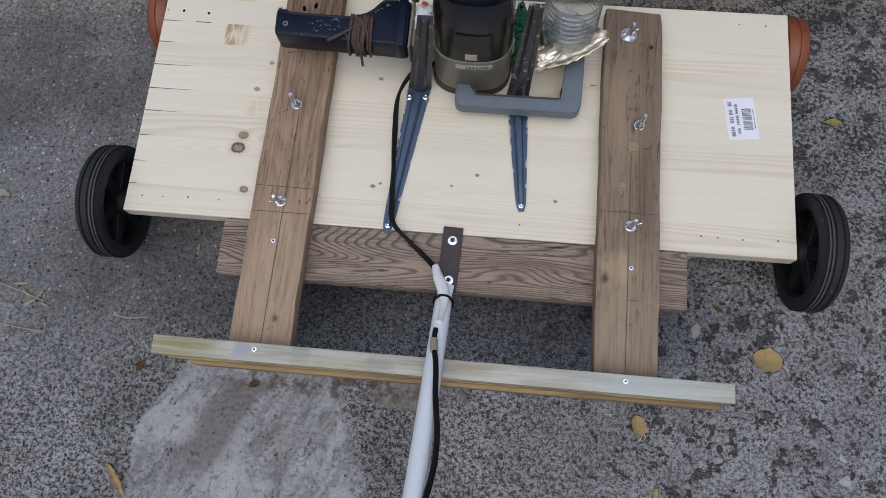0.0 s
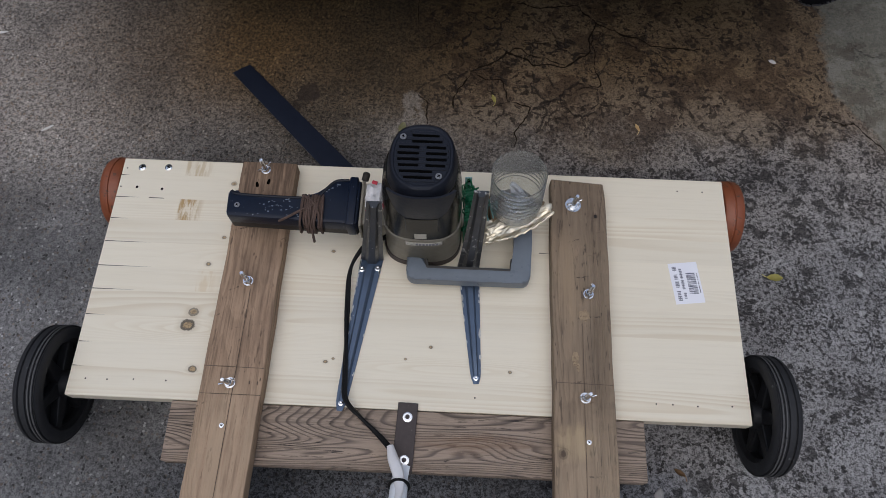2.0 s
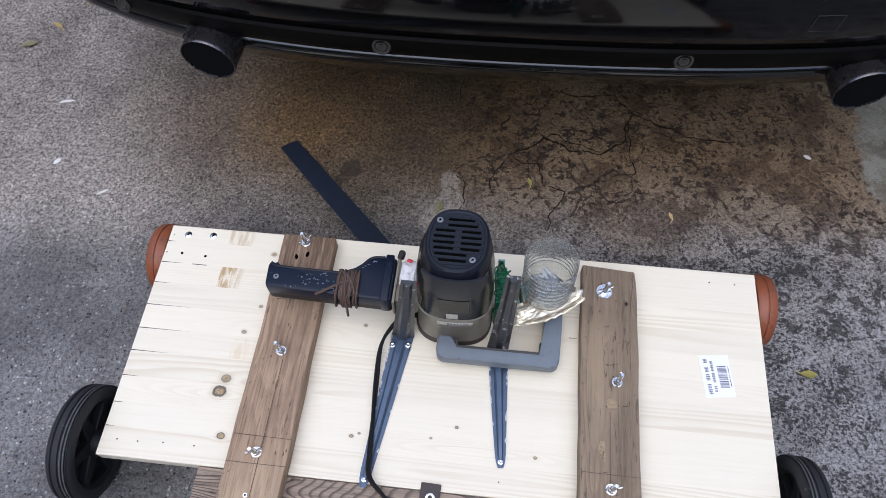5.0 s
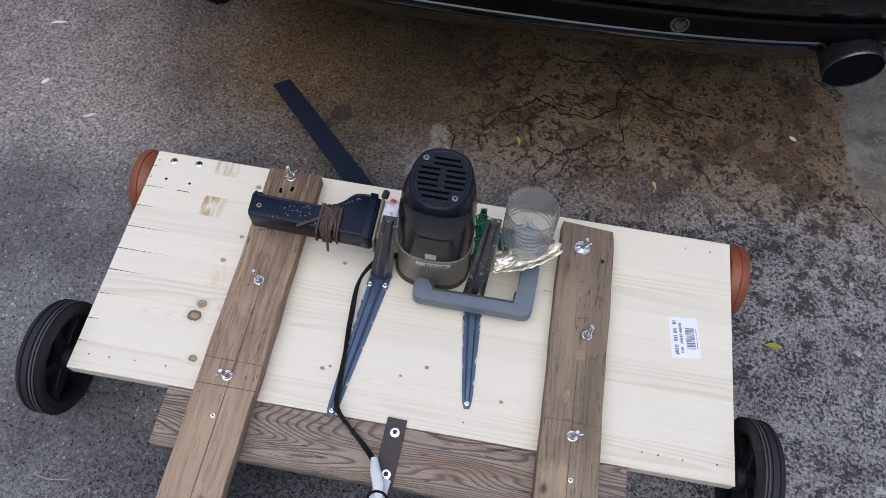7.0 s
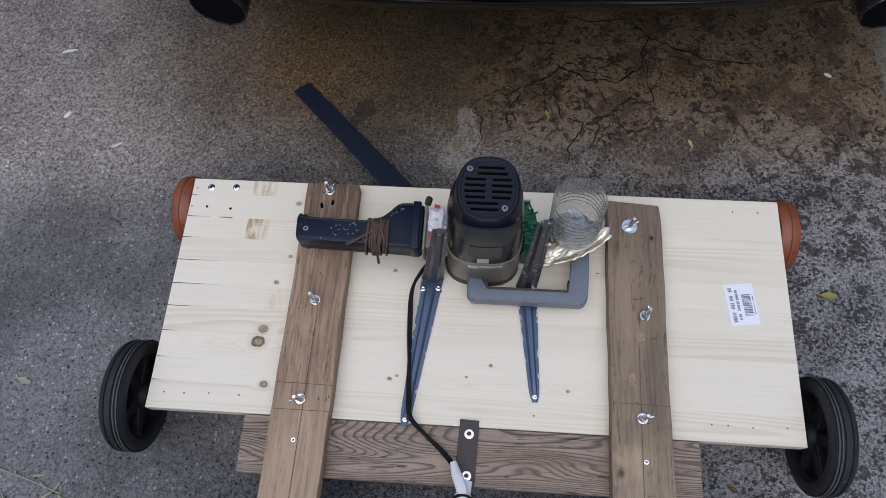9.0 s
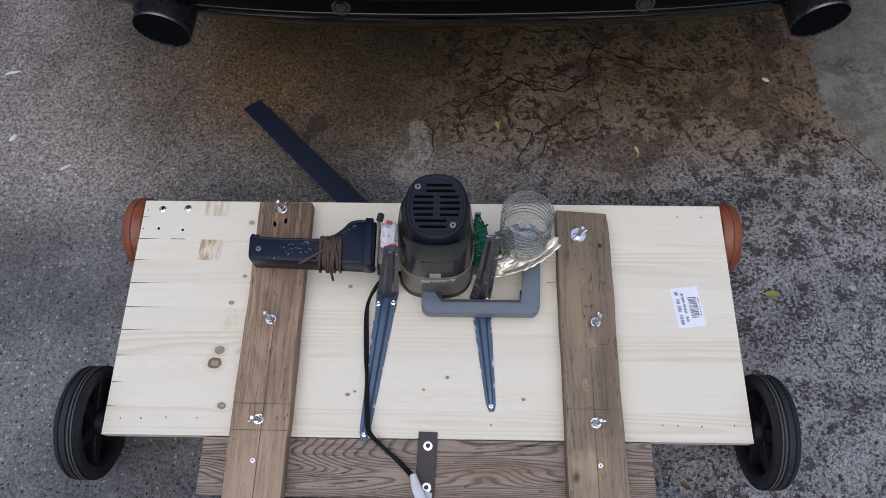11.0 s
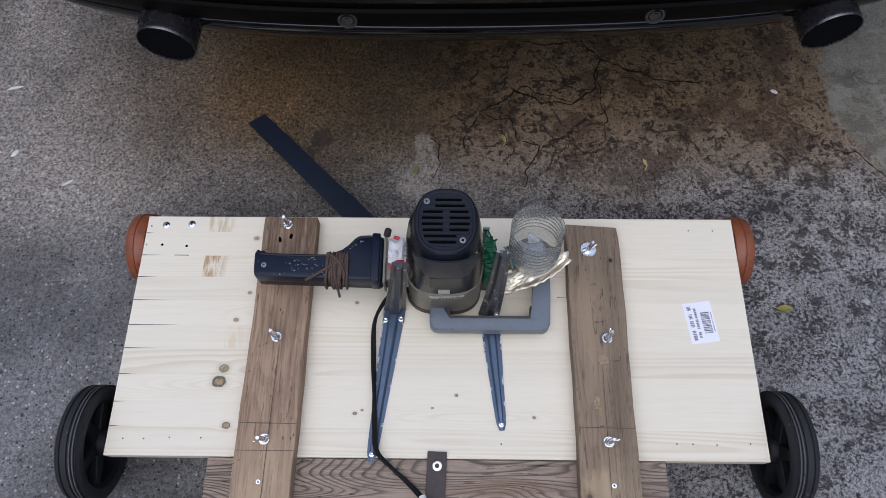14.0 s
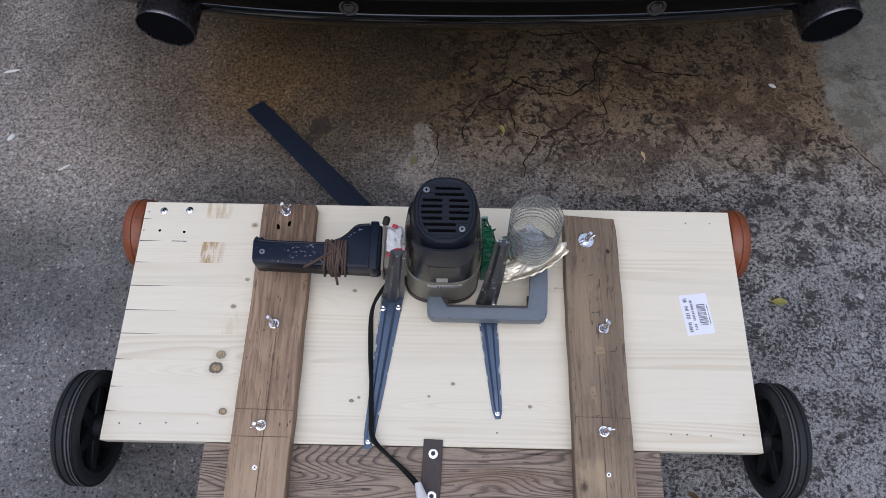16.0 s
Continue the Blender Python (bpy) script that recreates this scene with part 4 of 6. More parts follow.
def cart_wheel(side, y, r, width, inner, tyre_mat, rim_mat, label, grooves):
    """A wheel on a sideways axle; the lathe's z is the axle."""
    x0 = side * inner
    m = Matrix.Translation((x0, y, r)) @ (pose(0, 0, 0, 0, 90, 0) if side > 0 else pose(0, 0, 0, 0, -90, 0))
    w = width
    prof = [(r * 0.78, 0.001), (r * 0.88, 0.0), (r * 0.95, 0.0015), (r * 0.985, 0.005)]
    for g in grooves:
        prof += [(r, w * g - 0.0018), (r * 0.972, w * g - 0.0009), (r * 0.972, w * g + 0.0009), (r, w * g + 0.0018)]
    prof += [(r * 0.985, w - 0.005), (r * 0.95, w - 0.0015), (r * 0.88, w), (r * 0.78, w - 0.001)]
    tyre = turned(prof, m, 72, closed=True)
    wheel = part("wheel", tyre, tyre_mat, cart, label, True)
    rim = turned([(r * 0.72, 0.008), (r * 0.78, 0.003), (r * 0.79, w * 0.5), (r * 0.78, w - 0.003), (r * 0.72, w - 0.008)], m, 48, closed=True)
    rim = turned([(0.004, -0.004), (r * 0.20, -0.004), (r * 0.23, 0.0), (r * 0.23, w), (r * 0.20, w + 0.004), (0.004, w + 0.004)], m, 24, rim, closed=True)
    part("rim", rim, rim_mat, wheel, smooth=True)
    for g in (0.21, 0.34) if len(grooves) > 1 else ():
        part("tread_rib", turned([(r * 0.994, w * g - 0.0012), (r * 1.004, w * g - 0.0007), (r * 1.004, w * g + 0.0007), (r * 0.994, w * g + 0.0012)], m, 72, closed=True), RIB, wheel, "scuffed grey tread rib", True)
    for k in range(6):
        sp = box(r * 0.20, r * 0.76, -r * 0.10, r * 0.10, w * 0.20, w * 0.56, 0.002, 2)
        for v in sp.verts:
            v.co.y *= 1.5 - v.co.x / r
        sp.transform(m @ pose(0, 0, 0, 0, 0, 60 * k + 17))
        part("spoke", sp, rim_mat, wheel)
    part("hub_web", turned([(r * 0.2, w * 0.55), (r * 0.76, w * 0.55), (r * 0.76, w * 0.62), (r * 0.2, w * 0.62)], m, 40, closed=True), rim_mat, wheel)
    return wheel


for sgn in (-1, 1):
    cart_wheel(sgn, 0.024, 0.089, 0.038, 0.517, RUBBER, RIM, "black rubber wheel with ribbed tread and spoked rim", (0.145, 0.275, 0.42, 0.70))
    cart_wheel(sgn, 0.368, 0.0625, 0.034, 0.505, ORANGE, ORANGE, "worn orange rubber wheel", (0.5,))
part("axle", tube([(-0.562, 0.024, 0.089), (0.562, 0.024, 0.089)], 0.006, 12), DARK_STEEL, cart)
part("axle", tube([(-0.545, 0.368, 0.0625), (0.545, 0.368, 0.0625)], 0.006, 12), DARK_STEEL, cart)
for x in (-0.44, 0.44):
    part("axle_block", box(x - 0.02, x + 0.02, 0.006, 0.044, 0.081, TOP - 0.0285, 0.002), OLD_X, cart)
    part("axle_block", box(x - 0.02, x + 0.02, 0.350, 0.386, 0.055, TOP - 0.0285, 0.002), OLD_X, cart)

# price label
LABEL = pose(0.4250, 0.2160, TOP, 0, 0, 7.0)
bm = box(-0.0228, 0.0228, -0.034, 0.034, 0.0001, 0.0004)
bm.transform(LABEL)
label_sheet = part("price_label", bm, PAPER, cart, "white paper price label with black print and bar code")


def print_column(u, height, v0, v1, seed, gaps):
    """A column of print too small to read: strokes of a letter's size, broken into words."""
    r = random.Random(seed)
    bm, v, k = None, v0, 0
    while v > v1:
        t = r.uniform(0.0011, 0.0022)
        k += 1
        if k not in gaps:
            lo = u - height / 2 * r.uniform(0.75, 1.0)
            bm = box(lo, u + height / 2 * r.uniform(0.8, 1.0), v - t, v, 0.0005, 0.0006, 0, 1, bm)
            if r.random() < 0.5:
                bm = box(u - 0.0006, u + 0.0006, v - t - 0.0009, v - t, 0.0005, 0.0006, 0, 1, bm)
        v -= t + r.uniform(0.0007, 0.0011)
    bm.transform(LABEL)
    part("print_line", bm, PRINT, label_sheet)


print_column(-0.0145, 0.0068, 0.028, -0.027, 1, (4, 5, 10, 15, 16))
print_column(-0.0055, 0.0048, 0.024, -0.025, 2, (7, 14, 15))
print_column(0.0190, 0.0016, 0.015, -0.018, 3, (6,))
rng = random.Random(4)
bars, y = None, -0.019
while y < 0.016:
    t = rng.choice((0.0006, 0.0009, 0.0013, 0.0018))
    b = box(0.0020, 0.0160, y, y + t, 0.0005, 0.0006)
    b.transform(LABEL)
    bars = merged(bars, b)
    y += t + rng.choice((0.0006, 0.0008, 0.0012))
part("bar_code", bars, INK, label_sheet)

# handle pole with tape, tie and brass joint
def along_pole(s, side=0.0, up=0.0):
    a, d = Vector((-0.0005, -0.100, 0.146)), Vector((-0.006, -0.257, 0.158))
    return a + d * s + Vector((side, 0, up))


pole = part("pole", tube([along_pole(0), along_pole(0.02), along_pole(0.5), along_pole(1.2), along_pole(2.6)], 0.0122, 24), WHITE, cart, "white painted tubular handle pole", True)
part("flat_end", tube([(0.002, -0.078, TOP + 0.0065), (0.001, -0.088, 0.1395), along_pole(0.03)], 0.010, 14, squash=0.3), WHITE, pole, smooth=True)
part("tape", tube(smooth_path([(-0.017, -0.054, 0.150), (-0.011, -0.072, 0.155), (-0.003, -0.090, 0.160), (0.001, -0.112, 0.166), (-0.002, -0.140, 0.186)], 5), lambda s: 0.65 + 0.5 * math.sin(math.pi * min(1, s * 1.15)), 10, section=[(0.0072 * math.cos(a * 0.6283), 0.005 * math.sin(a * 0.6283)) for a in range(10)]), TAPE, pole, "crumpled white tape", True)
ring = [Vector((0.0135 * math.cos(a), 0, 0.0150 * math.sin(a))) for a in np.linspace(0, 2 * math.pi, 25)]
ring = [along_pole(0.02) + Vector((v.x, v.z * 0.5 - 0.002, v.z + 0.002)) for v in ring]
part("cable_tie", tube(ring, 0.0022, 8), CABLE, pole, "black cable tie", True)

# shelf brackets screwed to the board
def bracket(tip, root, top, width_tip, width_root, label, tabs):
    a, b = Vector((*tip, TOP)), Vector((*root, TOP))
    d = (b - a).normalized()
    side = Vector((d.y, -d.x, 0))
    own = bmesh.new()
    rows = []
    for i in range(21):
        s = i / 20
        c = a.lerp(b, s)
        w = width_tip + (width_root - width_tip) * s
        r = min(1.0, s * 5) * min(1.0, 0.35 + (1 - s) * 4)
        if s == 0:
            w *= 0.55
        elif s < 0.06:
            w *= 0.92
        up = 0.0065 * r
        row = [(-w / 2, 0.0005), (-w / 2, 0.0022), (-w * 0.26, 0.0022), (-w * 0.13, 0.0022 + up), (w * 0.13, 0.0022 + up), (w * 0.26, 0.0022), (w / 2, 0.0022), (w / 2, 0.0005)]
        rows.append([own.verts.new(c + side * u + Vector((0, 0, z))) for u, z in row])
    for p, q in zip(rows, rows[1:]):
        for i in range(8):
            own.faces.new((p[i], p[(i + 1) % 8], q[(i + 1) % 8], q[i]))
    own.faces.new(rows[0])
    own.faces.new(rows[-1])
    arm = part("shelf_bracket", own, BRACKET, cart, label, True)
    # the riser is a pressed channel that climbs beside the motor
    own = bmesh.new()
    rows = []
    c0, c1 = b + Vector((0, -0.004, 0.002)), Vector(top)
    d3 = (c1 - c0).normalized()
    s3 = Vector((1, 0, 0))
    n3 = s3.cross(d3).normalized()
    for i in range(13):
        s = i / 12
        c = c0.lerp(c1, s) + n3 * 0.006 * math.sin(s * math.pi)
        w = width_root * (1.0 - 0.42 * s)
        row = [(-w / 2, 0), (-w / 2, 0.002), (-w * 0.30, 0.003), (-w * 0.16, 0.010), (w * 0.16, 0.010), (w * 0.30, 0.003), (w / 2, 0.002), (w / 2, 0)]
        rows.append([own.verts.new(c + s3 * u + n3 * h) for u, h in row])
    for p, q in zip(rows, rows[1:]):
        for i in range(8):
            own.faces.new((p[i], p[(i + 1) % 8], q[(i + 1) % 8], q[i]))
    own.faces.new(rows[0])
    own.faces.new(rows[-1])
    part("riser", own, RISER, arm, "scratched grey pressed steel riser", True)
    for u, v in tabs:
        p = a.lerp(b, v) + side * u * width_root
        part("bracket_screw", turned([(0.0046, 0), (0.0046, 0.0016), (0.0028, 0.0024), (0.0012, 0.0020), (0, 0.0019)], Matrix.Translation(p + Vector((0, 0, 0.0023))), 14), ZINC, arm, smooth=True)
    r = random.Random(len(label))
    for k in range(26):
        s = r.uniform(0.12, 0.97) if k % 3 else r.uniform(0.6, 0.95)
        w = width_tip + (width_root - width_tip) * s
        edge_at = r.choice((-1, -1, 1)) * (w / 2 - r.uniform(0.0002, 0.0014))
        q = a.lerp(b, s) + side * edge_at
        long, thin = r.uniform(0.0015, 0.006), r.uniform(0.0008, 0.0018)
        shape = [(math.cos(i * 0.9) * long * r.uniform(0.6, 1.1), math.sin(i * 0.9) * thin * r.uniform(0.6, 1.1)) for i in range(7)]
        part("paint_chip", prism([(q.x + d.x * u + side.x * v, q.y + d.y * u + side.y * v) for u, v in shape], TOP + 0.00215, TOP + 0.0024), BARE, arm)
    p = a.lerp(b, 0.045)
    part("bracket_screw", turned([(0.0042, 0), (0.0040, 0.0014), (0.002, 0.0020), (0.001, 0.0015), (0, 0.0015)], Matrix.Translation(p + Vector((0, 0, 0.0023))), 14), ZINC, arm, smooth=True)
    return arm


bracket((-0.0955, -0.006), (-0.068, 0.238), (-0.049, 0.241, 0.318), 0.015, 0.036, "blue-grey steel shelf bracket with chipped paint", ((-0.34, 0.90), (0.34, 0.92)))
bracket((0.1015, 0.042), (0.084, 0.232), (0.094, 0.246, 0.350), 0.014, 0.034, "blue-grey steel shelf bracket with worn edges", ((-0.34, 0.93), (0.34, 0.95)))

# ---- the motor ----
MX, MY = 0.0125, 0.272
motor = thing("electric_motor", (MX, MY, TOP), "dark brown electric motor with scuffed blue grip, on the board", "motor")


def oval(rx, ry, power=2.4, n=56, cx=MX, cy=MY):
    out = []
    for i in range(n):
        a = 2 * math.pi * i / n
        c, s = math.cos(a), math.sin(a)
        out.append((cx + rx * math.copysign(abs(c) ** (2 / power), c), cy + ry * math.copysign(abs(s) ** (2 / power), s)))
    return out


def lofted(rows, n=56, bm=None, power=2.4):
    """Oval rings (rx, ry, z, shift in x, shift in y, squareness) skinned from below to the top."""
    own = bmesh.new()
    rings = [[own.verts.new((x, y, z)) for x, y in oval(rx, ry, own_power[0] if own_power else power, n, MX + dx, MY + dy)] for rx, ry, z, dx, dy, *own_power in rows]
    for a, b in zip(rings, rings[1:]):
        for i in range(n):
            own.faces.new((a[i], a[(i + 1) % n], b[(i + 1) % n], b[i]))
    own.faces.new(rings[0])
    own.faces.new(rings[-1])
    return merged(bm, own)


part("base_ring", lofted([(0.058, 0.046, TOP + 0.0005, -0.002, 0.001), (0.0605, 0.0485, TOP + 0.003, -0.002, 0.001), (0.0605, 0.0485, TOP + 0.018, -0.002, 0.001), (0.057, 0.045, TOP + 0.021, -0.001, 0)], power=2.7), DARK_STEEL, motor, "dark brown base ring", True)
part("collar", lofted([(0.056, 0.046, TOP + 0.018, -0.001, 0), (0.0580, 0.0480, TOP + 0.022, -0.001, 0), (0.0575, 0.0485, TOP + 0.098, 0, 0), (0.0580, 0.0495, TOP + 0.100, 0, 0), (0.0580, 0.0495, TOP + 0.105, 0, 0), (0.054, 0.046, TOP + 0.108, 0, 0)], power=2.8), COLLAR, motor, "dirty grey translucent collar", True)
part("housing", lofted([(0.053, 0.045, TOP + 0.104, 0, 0, 2.8), (0.0560, 0.0490, TOP + 0.108, 0, 0, 2.8), (0.0565, 0.0500, TOP + 0.130, 0, 0, 2.8), (0.0550, 0.0505, TOP + 0.180, 0.0005, 0, 2.7), (0.0510, 0.0505, TOP + 0.215, 0.001, 0, 2.6), (0.0470, 0.0500, TOP + 0.232, 0.0025, 0, 2.5), (0.042, 0.045, TOP + 0.234, 0.003, 0, 2.5)]), MOTOR, motor, "smoky brown plastic motor housing", True)
CX, CY = MX + 0.0030, MY + 0.001
part("cap", lofted([(0.0455, 0.0500, TOP + 0.226, 0.0025, 0), (0.0465, 0.0510, TOP + 0.228, 0.0025, 0), (0.0455, 0.0508, TOP + 0.236, 0.003, 0), (0.0430, 0.0495, TOP + 0.248, 0.003, 0.001), (0.0412, 0.0480, TOP + 0.2545, 0.003, 0.001), (0.0390, 0.0455, TOP + 0.2565, 0.003, 0.001), (0.0368, 0.0430, TOP + 0.2565, 0.003, 0.001), (0.0355, 0.0415, TOP + 0.2552, 0.003, 0.001), (0.02, 0.02, TOP + 0.2552, 0.004, 0.001)], power=2.5), CAP, motor, "dark blue vented cap", True)
bm = bmesh.new()
rows = []
for i in range(9):
    s = i / 8
    half = 0.0430 - 0.0155 * s ** 1.3 - (0.006 * ((s - 0.75) / 0.25) ** 2 if s > 0.75 else 0)
    z, ry = TOP + 0.2440 - 0.055 * s, 0.0515 + 0.0020 * math.sin(s * 2.6)
    pts = [(half * (k / 8 - 1)) for k in range(17)]
    rows.append([bm.verts.new((MX + 0.0038 + u, MY - ry * (1 - abs(u / 0.0560) ** 2.5) ** (1 / 2.5), z)) for u in pts])
for p, q in zip(rows, rows[1:]):
    for k in range(16):
        bm.faces.new((p[k], p[k + 1], q[k + 1], q[k]))
bmesh.ops.recalc_face_normals(bm, faces=bm.faces)
bmesh.ops.solidify(bm, geom=bm.faces[:], thickness=0.0030)
part("cap_apron", bm, CAP, motor, "tapering front apron of the cap", True)
CZ = TOP + 0.2554
for k, (xa, xb) in enumerate(((-0.014, 0.021), (-0.014, 0.025), (-0.030, -0.004), (-0.0315, -0.004), (-0.0315, -0.004), (-0.030, -0.004), (-0.028, 0.014), (-0.022, 0.014))):
    y = CY + 0.0305 - k * 0.0088
    parts_of = [(xa, xb)] + ([(0.005, 0.030 if k in (2, 5) else 0.0315)] if 2 <= k <= 5 else [])
    for p, q in parts_of:
        part("vent_slot", box(CX + p, CX + q, y - 0.0017, y + 0.0017, CZ, CZ + 0.0005, 0.0002, 1), SLOT, motor)
for k in range(9):
    y = CY + 0.0305 + 0.0044 - k * 0.0088
    h = (0.016, 0.026, 0.0315, 0.0335, 0.0338, 0.0335, 0.0315, 0.027, 0.018)[k]
    part("vent_rib", box(CX - h, CX + h, y - 0.0021, y + 0.0021, CZ - 0.0005, CZ + 0.0011, 0.0005, 1), CAP, motor)
for x, y in ((CX - 0.0255, CY + 0.0275), (CX + 0.0225, CY - 0.0290)):
    screw(x, y, CZ + 0.0012, 0.0044, DULL, motor)


def on_side(x, z, w, h, depth, mat, name, label="", ry=0.050):
    """A thin plate bent to the near side of the housing."""
    own = bmesh.new()
    grid = []
    for j in range(2):
        for k in range(9):
            dx = x + (k / 8 - 0.5) * w
            zz = z + (j - 0.5) * h
            yy = -ry * (1 - abs(dx / 0.0570) ** 2.8) ** (1 / 2.8)
            grid.append((dx, yy, zz))
    front = [own.verts.new((MX + a, MY + b - depth, c)) for a, b, c in grid]
    back = [own.verts.new((MX + a, MY + b + 0.002, c)) for a, b, c in grid]
    for k in range(8):
        own.faces.new((front[k], front[k + 1], front[k + 10], front[k + 9]))
        own.faces.new((back[k], back[k + 9], back[k + 10], back[k + 1]))
        own.faces.new((front[k], back[k], back[k + 1], front[k + 1]))
        own.faces.new((front[k + 9], front[k + 10], back[k + 10], back[k + 9]))
    own.faces.new((front[0], front[9], back[9], back[0]))
    own.faces.new((front[8], back[8], back[17], front[17]))
    return part(name, own, mat, motor, label)


on_side(0.003, TOP + 0.160, 0.046, 0.040, 0.0008, CAP, "plate_seam", "", 0.0505)
on_side(0.003, TOP + 0.160, 0.0435, 0.0365, 0.0016, MOTOR, "cover_plate", "smoky square cover plate", 0.0505)
on_side(0.000, TOP + 0.1215, 0.0170, 0.014, 0.0012, STICKER, "sticker", "small worn sticker", 0.0497)
on_side(0.004, TOP + 0.094, 0.058, 0.014, 0.0008, COLLAR, "name_strip", "worn pale name strip", 0.0492)
on_side(0.004, TOP + 0.094, 0.052, 0.010, 0.0013, WORN_STRIP, "name_field", "", 0.0492)
for k in range(7):
    on_side(-0.006 + k * 0.0048, TOP + 0.0935, 0.0034, 0.0048, 0.0019, INK, "print_bar", "", 0.0492)

# grey D-shaped side handle: a tall outer bow with a low flange inside
def arc(cx, cy, r, a0, a1, n=7):
    return [(cx + r * math.cos(a), cy + r * math.sin(a)) for a in np.linspace(radians(a0), radians(a1), n)]


HZ = TOP + 0.0175
outer = [(-0.0110, 0.2300)] + arc(0.0030, 0.2025, 0.0135, 180, 270) + arc(0.1645, 0.2020, 0.0130, 270, 360) + [(0.1800, 0.2500), (0.1815, 0.2960)]
hole = [(0.1540, 0.2960), (0.1525, 0.2500)] + arc(0.1470, 0.2080, 0.0050, 0, -90, 4) + arc(0.0220, 0.2110, 0.0080, -90, -180, 4) + [(0.0145, 0.2300)]
part("side_handle", prism(outer + hole, HZ, HZ + 0.0210, 0.0048), D_GREY, motor, "blue-grey plastic D-shaped handle", True)
part("handle_flange", prism([(0.0148, 0.2025), (0.1522, 0.2025), (0.1522, 0.2300), (0.1478, 0.2300), (0.1475, 0.2120), (0.0210, 0.2120), (0.0208, 0.2290), (0.0148, 0.2290)], HZ + 0.002, HZ + 0.0175, 0.0012), DUSTY, motor, "low dusty inner flange of the handle", True)
part("handle_root", box(-0.009, 0.017, 0.226, 0.240, TOP + 0.012, HZ + 0.019, 0.003), D_GREY, motor, smooth=True)

# blue grip with trigger housing
GZ = 0.197
outline = [(-0.275, 0.2535), (-0.277, 0.259), (-0.2785, 0.288), (-0.276, 0.2945), (-0.272, 0.2945), (-0.266, 0.2895), (-0.258, 0.2880), (-0.170, 0.2865), (-0.152, 0.2875), (-0.141, 0.292), (-0.131, 0.306), (-0.123, 0.3155), (-0.115, 0.3185), (-0.090, 0.3195), (-0.082, 0.317), (-0.082, 0.249), (-0.085, 0.2455), (-0.272, 0.2515)]
part("grip", prism(outline, GZ + 0.014, GZ + 0.0365, 0.004), GRIP, motor, "scuffed dark blue plastic grip", True)
part("grip_half", prism([(x * 0.995 - 0.001, y if y < 0.28 else y - 0.001) for x, y in outline], GZ, GZ + 0.0138, 0.0), GRIP_DARK, motor, "dark lower grip shell", True)
part("trigger_block", box(-0.099, -0.086, 0.2435, 0.3225, GZ + 0.001, GZ + 0.0395, 0.002), GRIP, motor, smooth=True)
part("neck", box(-0.0815, -0.036, 0.248, 0.292, GZ - 0.004, GZ + 0.032, 0.004), COLLAR, motor, smooth=True)
part("neck_flange", box(-0.0805, -0.0765, 0.2425, 0.3225, GZ - 0.006, GZ + 0.037, 0.001), COLLAR, motor, "pale plastic flange", True)
screw(-0.2615, 0.269, GZ + 0.0366, 0.0042, DULL, motor)
part("knob", turned([(0.0055, 0), (0.0055, 0.010), (0.004, 0.012), (0, 0.0125)], pose(-0.077, 0.320, GZ + 0.034, -40, 20, 0), 14), GRIP_DARK, motor, smooth=True)

part("grip_rim", tube(smooth_path([(-0.2735, 0.2925, GZ + 0.0355), (-0.262, 0.2872, GZ + 0.0362), (-0.210, 0.2852, GZ + 0.0362), (-0.160, 0.2850, GZ + 0.0362), (-0.143, 0.2890, GZ + 0.0362), (-0.131, 0.3035, GZ + 0.0362), (-0.119, 0.3150, GZ + 0.0362), (-0.100, 0.3172, GZ + 0.0362)], 6), 0.0024, 8), CAP, motor, "black raised rim along the grip", True)
rng = random.Random(21)
for k in range(46):
    if k < 30:
        cx, cy = rng.gauss(-0.198, 0.017), rng.gauss(0.271, 0.0055)
    elif k < 40:
        f = rng.random()
        cx, cy = -0.134 + 0.026 * f, 0.296 + 0.019 * f + rng.gauss(0, 0.0015)
    else:
        cx, cy = rng.uniform(-0.270, -0.110), rng.uniform(0.254, 0.257)
    if not (-0.270 < cx < -0.103 and 0.2535 < cy < (0.283 if cx < -0.14 else 0.315)):
        continue
    size = rng.uniform(0.0005, 0.0016)
    shape = [(cx + size * rng.uniform(0.5, 1.5) * math.cos(a), cy + size * rng.uniform(0.4, 1.0) * math.sin(a)) for a in np.linspace(0, 5.4, 7)]
    part("paint_chip", prism(shape, GZ + 0.0360, GZ + 0.03675), SCUFF, motor)

# the bar blade below the board, on the motor's shaft
BZ, BLADE_TURN = 0.060, 135.0
bm = bmesh.new()
rows = []
for i in range(31):
    s = -1 + 2 * i / 30
    w = 0.050 - 0.010 * abs(s)
    tw = radians(14) * (1 if s >= 0 else -1) * min(1, abs(s) * 3)
    ring = []
    for u, h in ((-w / 2, -0.002), (w / 2, -0.0005), (w / 2, 0.0008), (w * 0.12, 0.0026), (-w / 2, 0.002)):
        ring.append(bm.verts.new((s * (0.528 if s > 0 else 0.435), u * math.cos(tw), h + u * math.sin(tw))))
    rows.append(ring)
for p, q in zip(rows, rows[1:]):
    for i in range(5):
        bm.faces.new((p[i], p[(i + 1) % 5], q[(i + 1) % 5], q[i]))
bm.faces.new(rows[0])
bm.faces.new(rows[-1])
bm.transform(pose(MX, MY, BZ, 0, 0, BLADE_TURN))
part("blade", bm, BLADE, motor, "long dark blue steel mower blade", True)
part("shaft", turned([(0.008, BZ - 0.010), (0.013, BZ - 0.008), (0.013, BZ + 0.004), (0.007, BZ + 0.006), (0.007, TOP + 0.004)], pose(MX, MY, 0), 18), DARK_STEEL, motor, smooth=True)

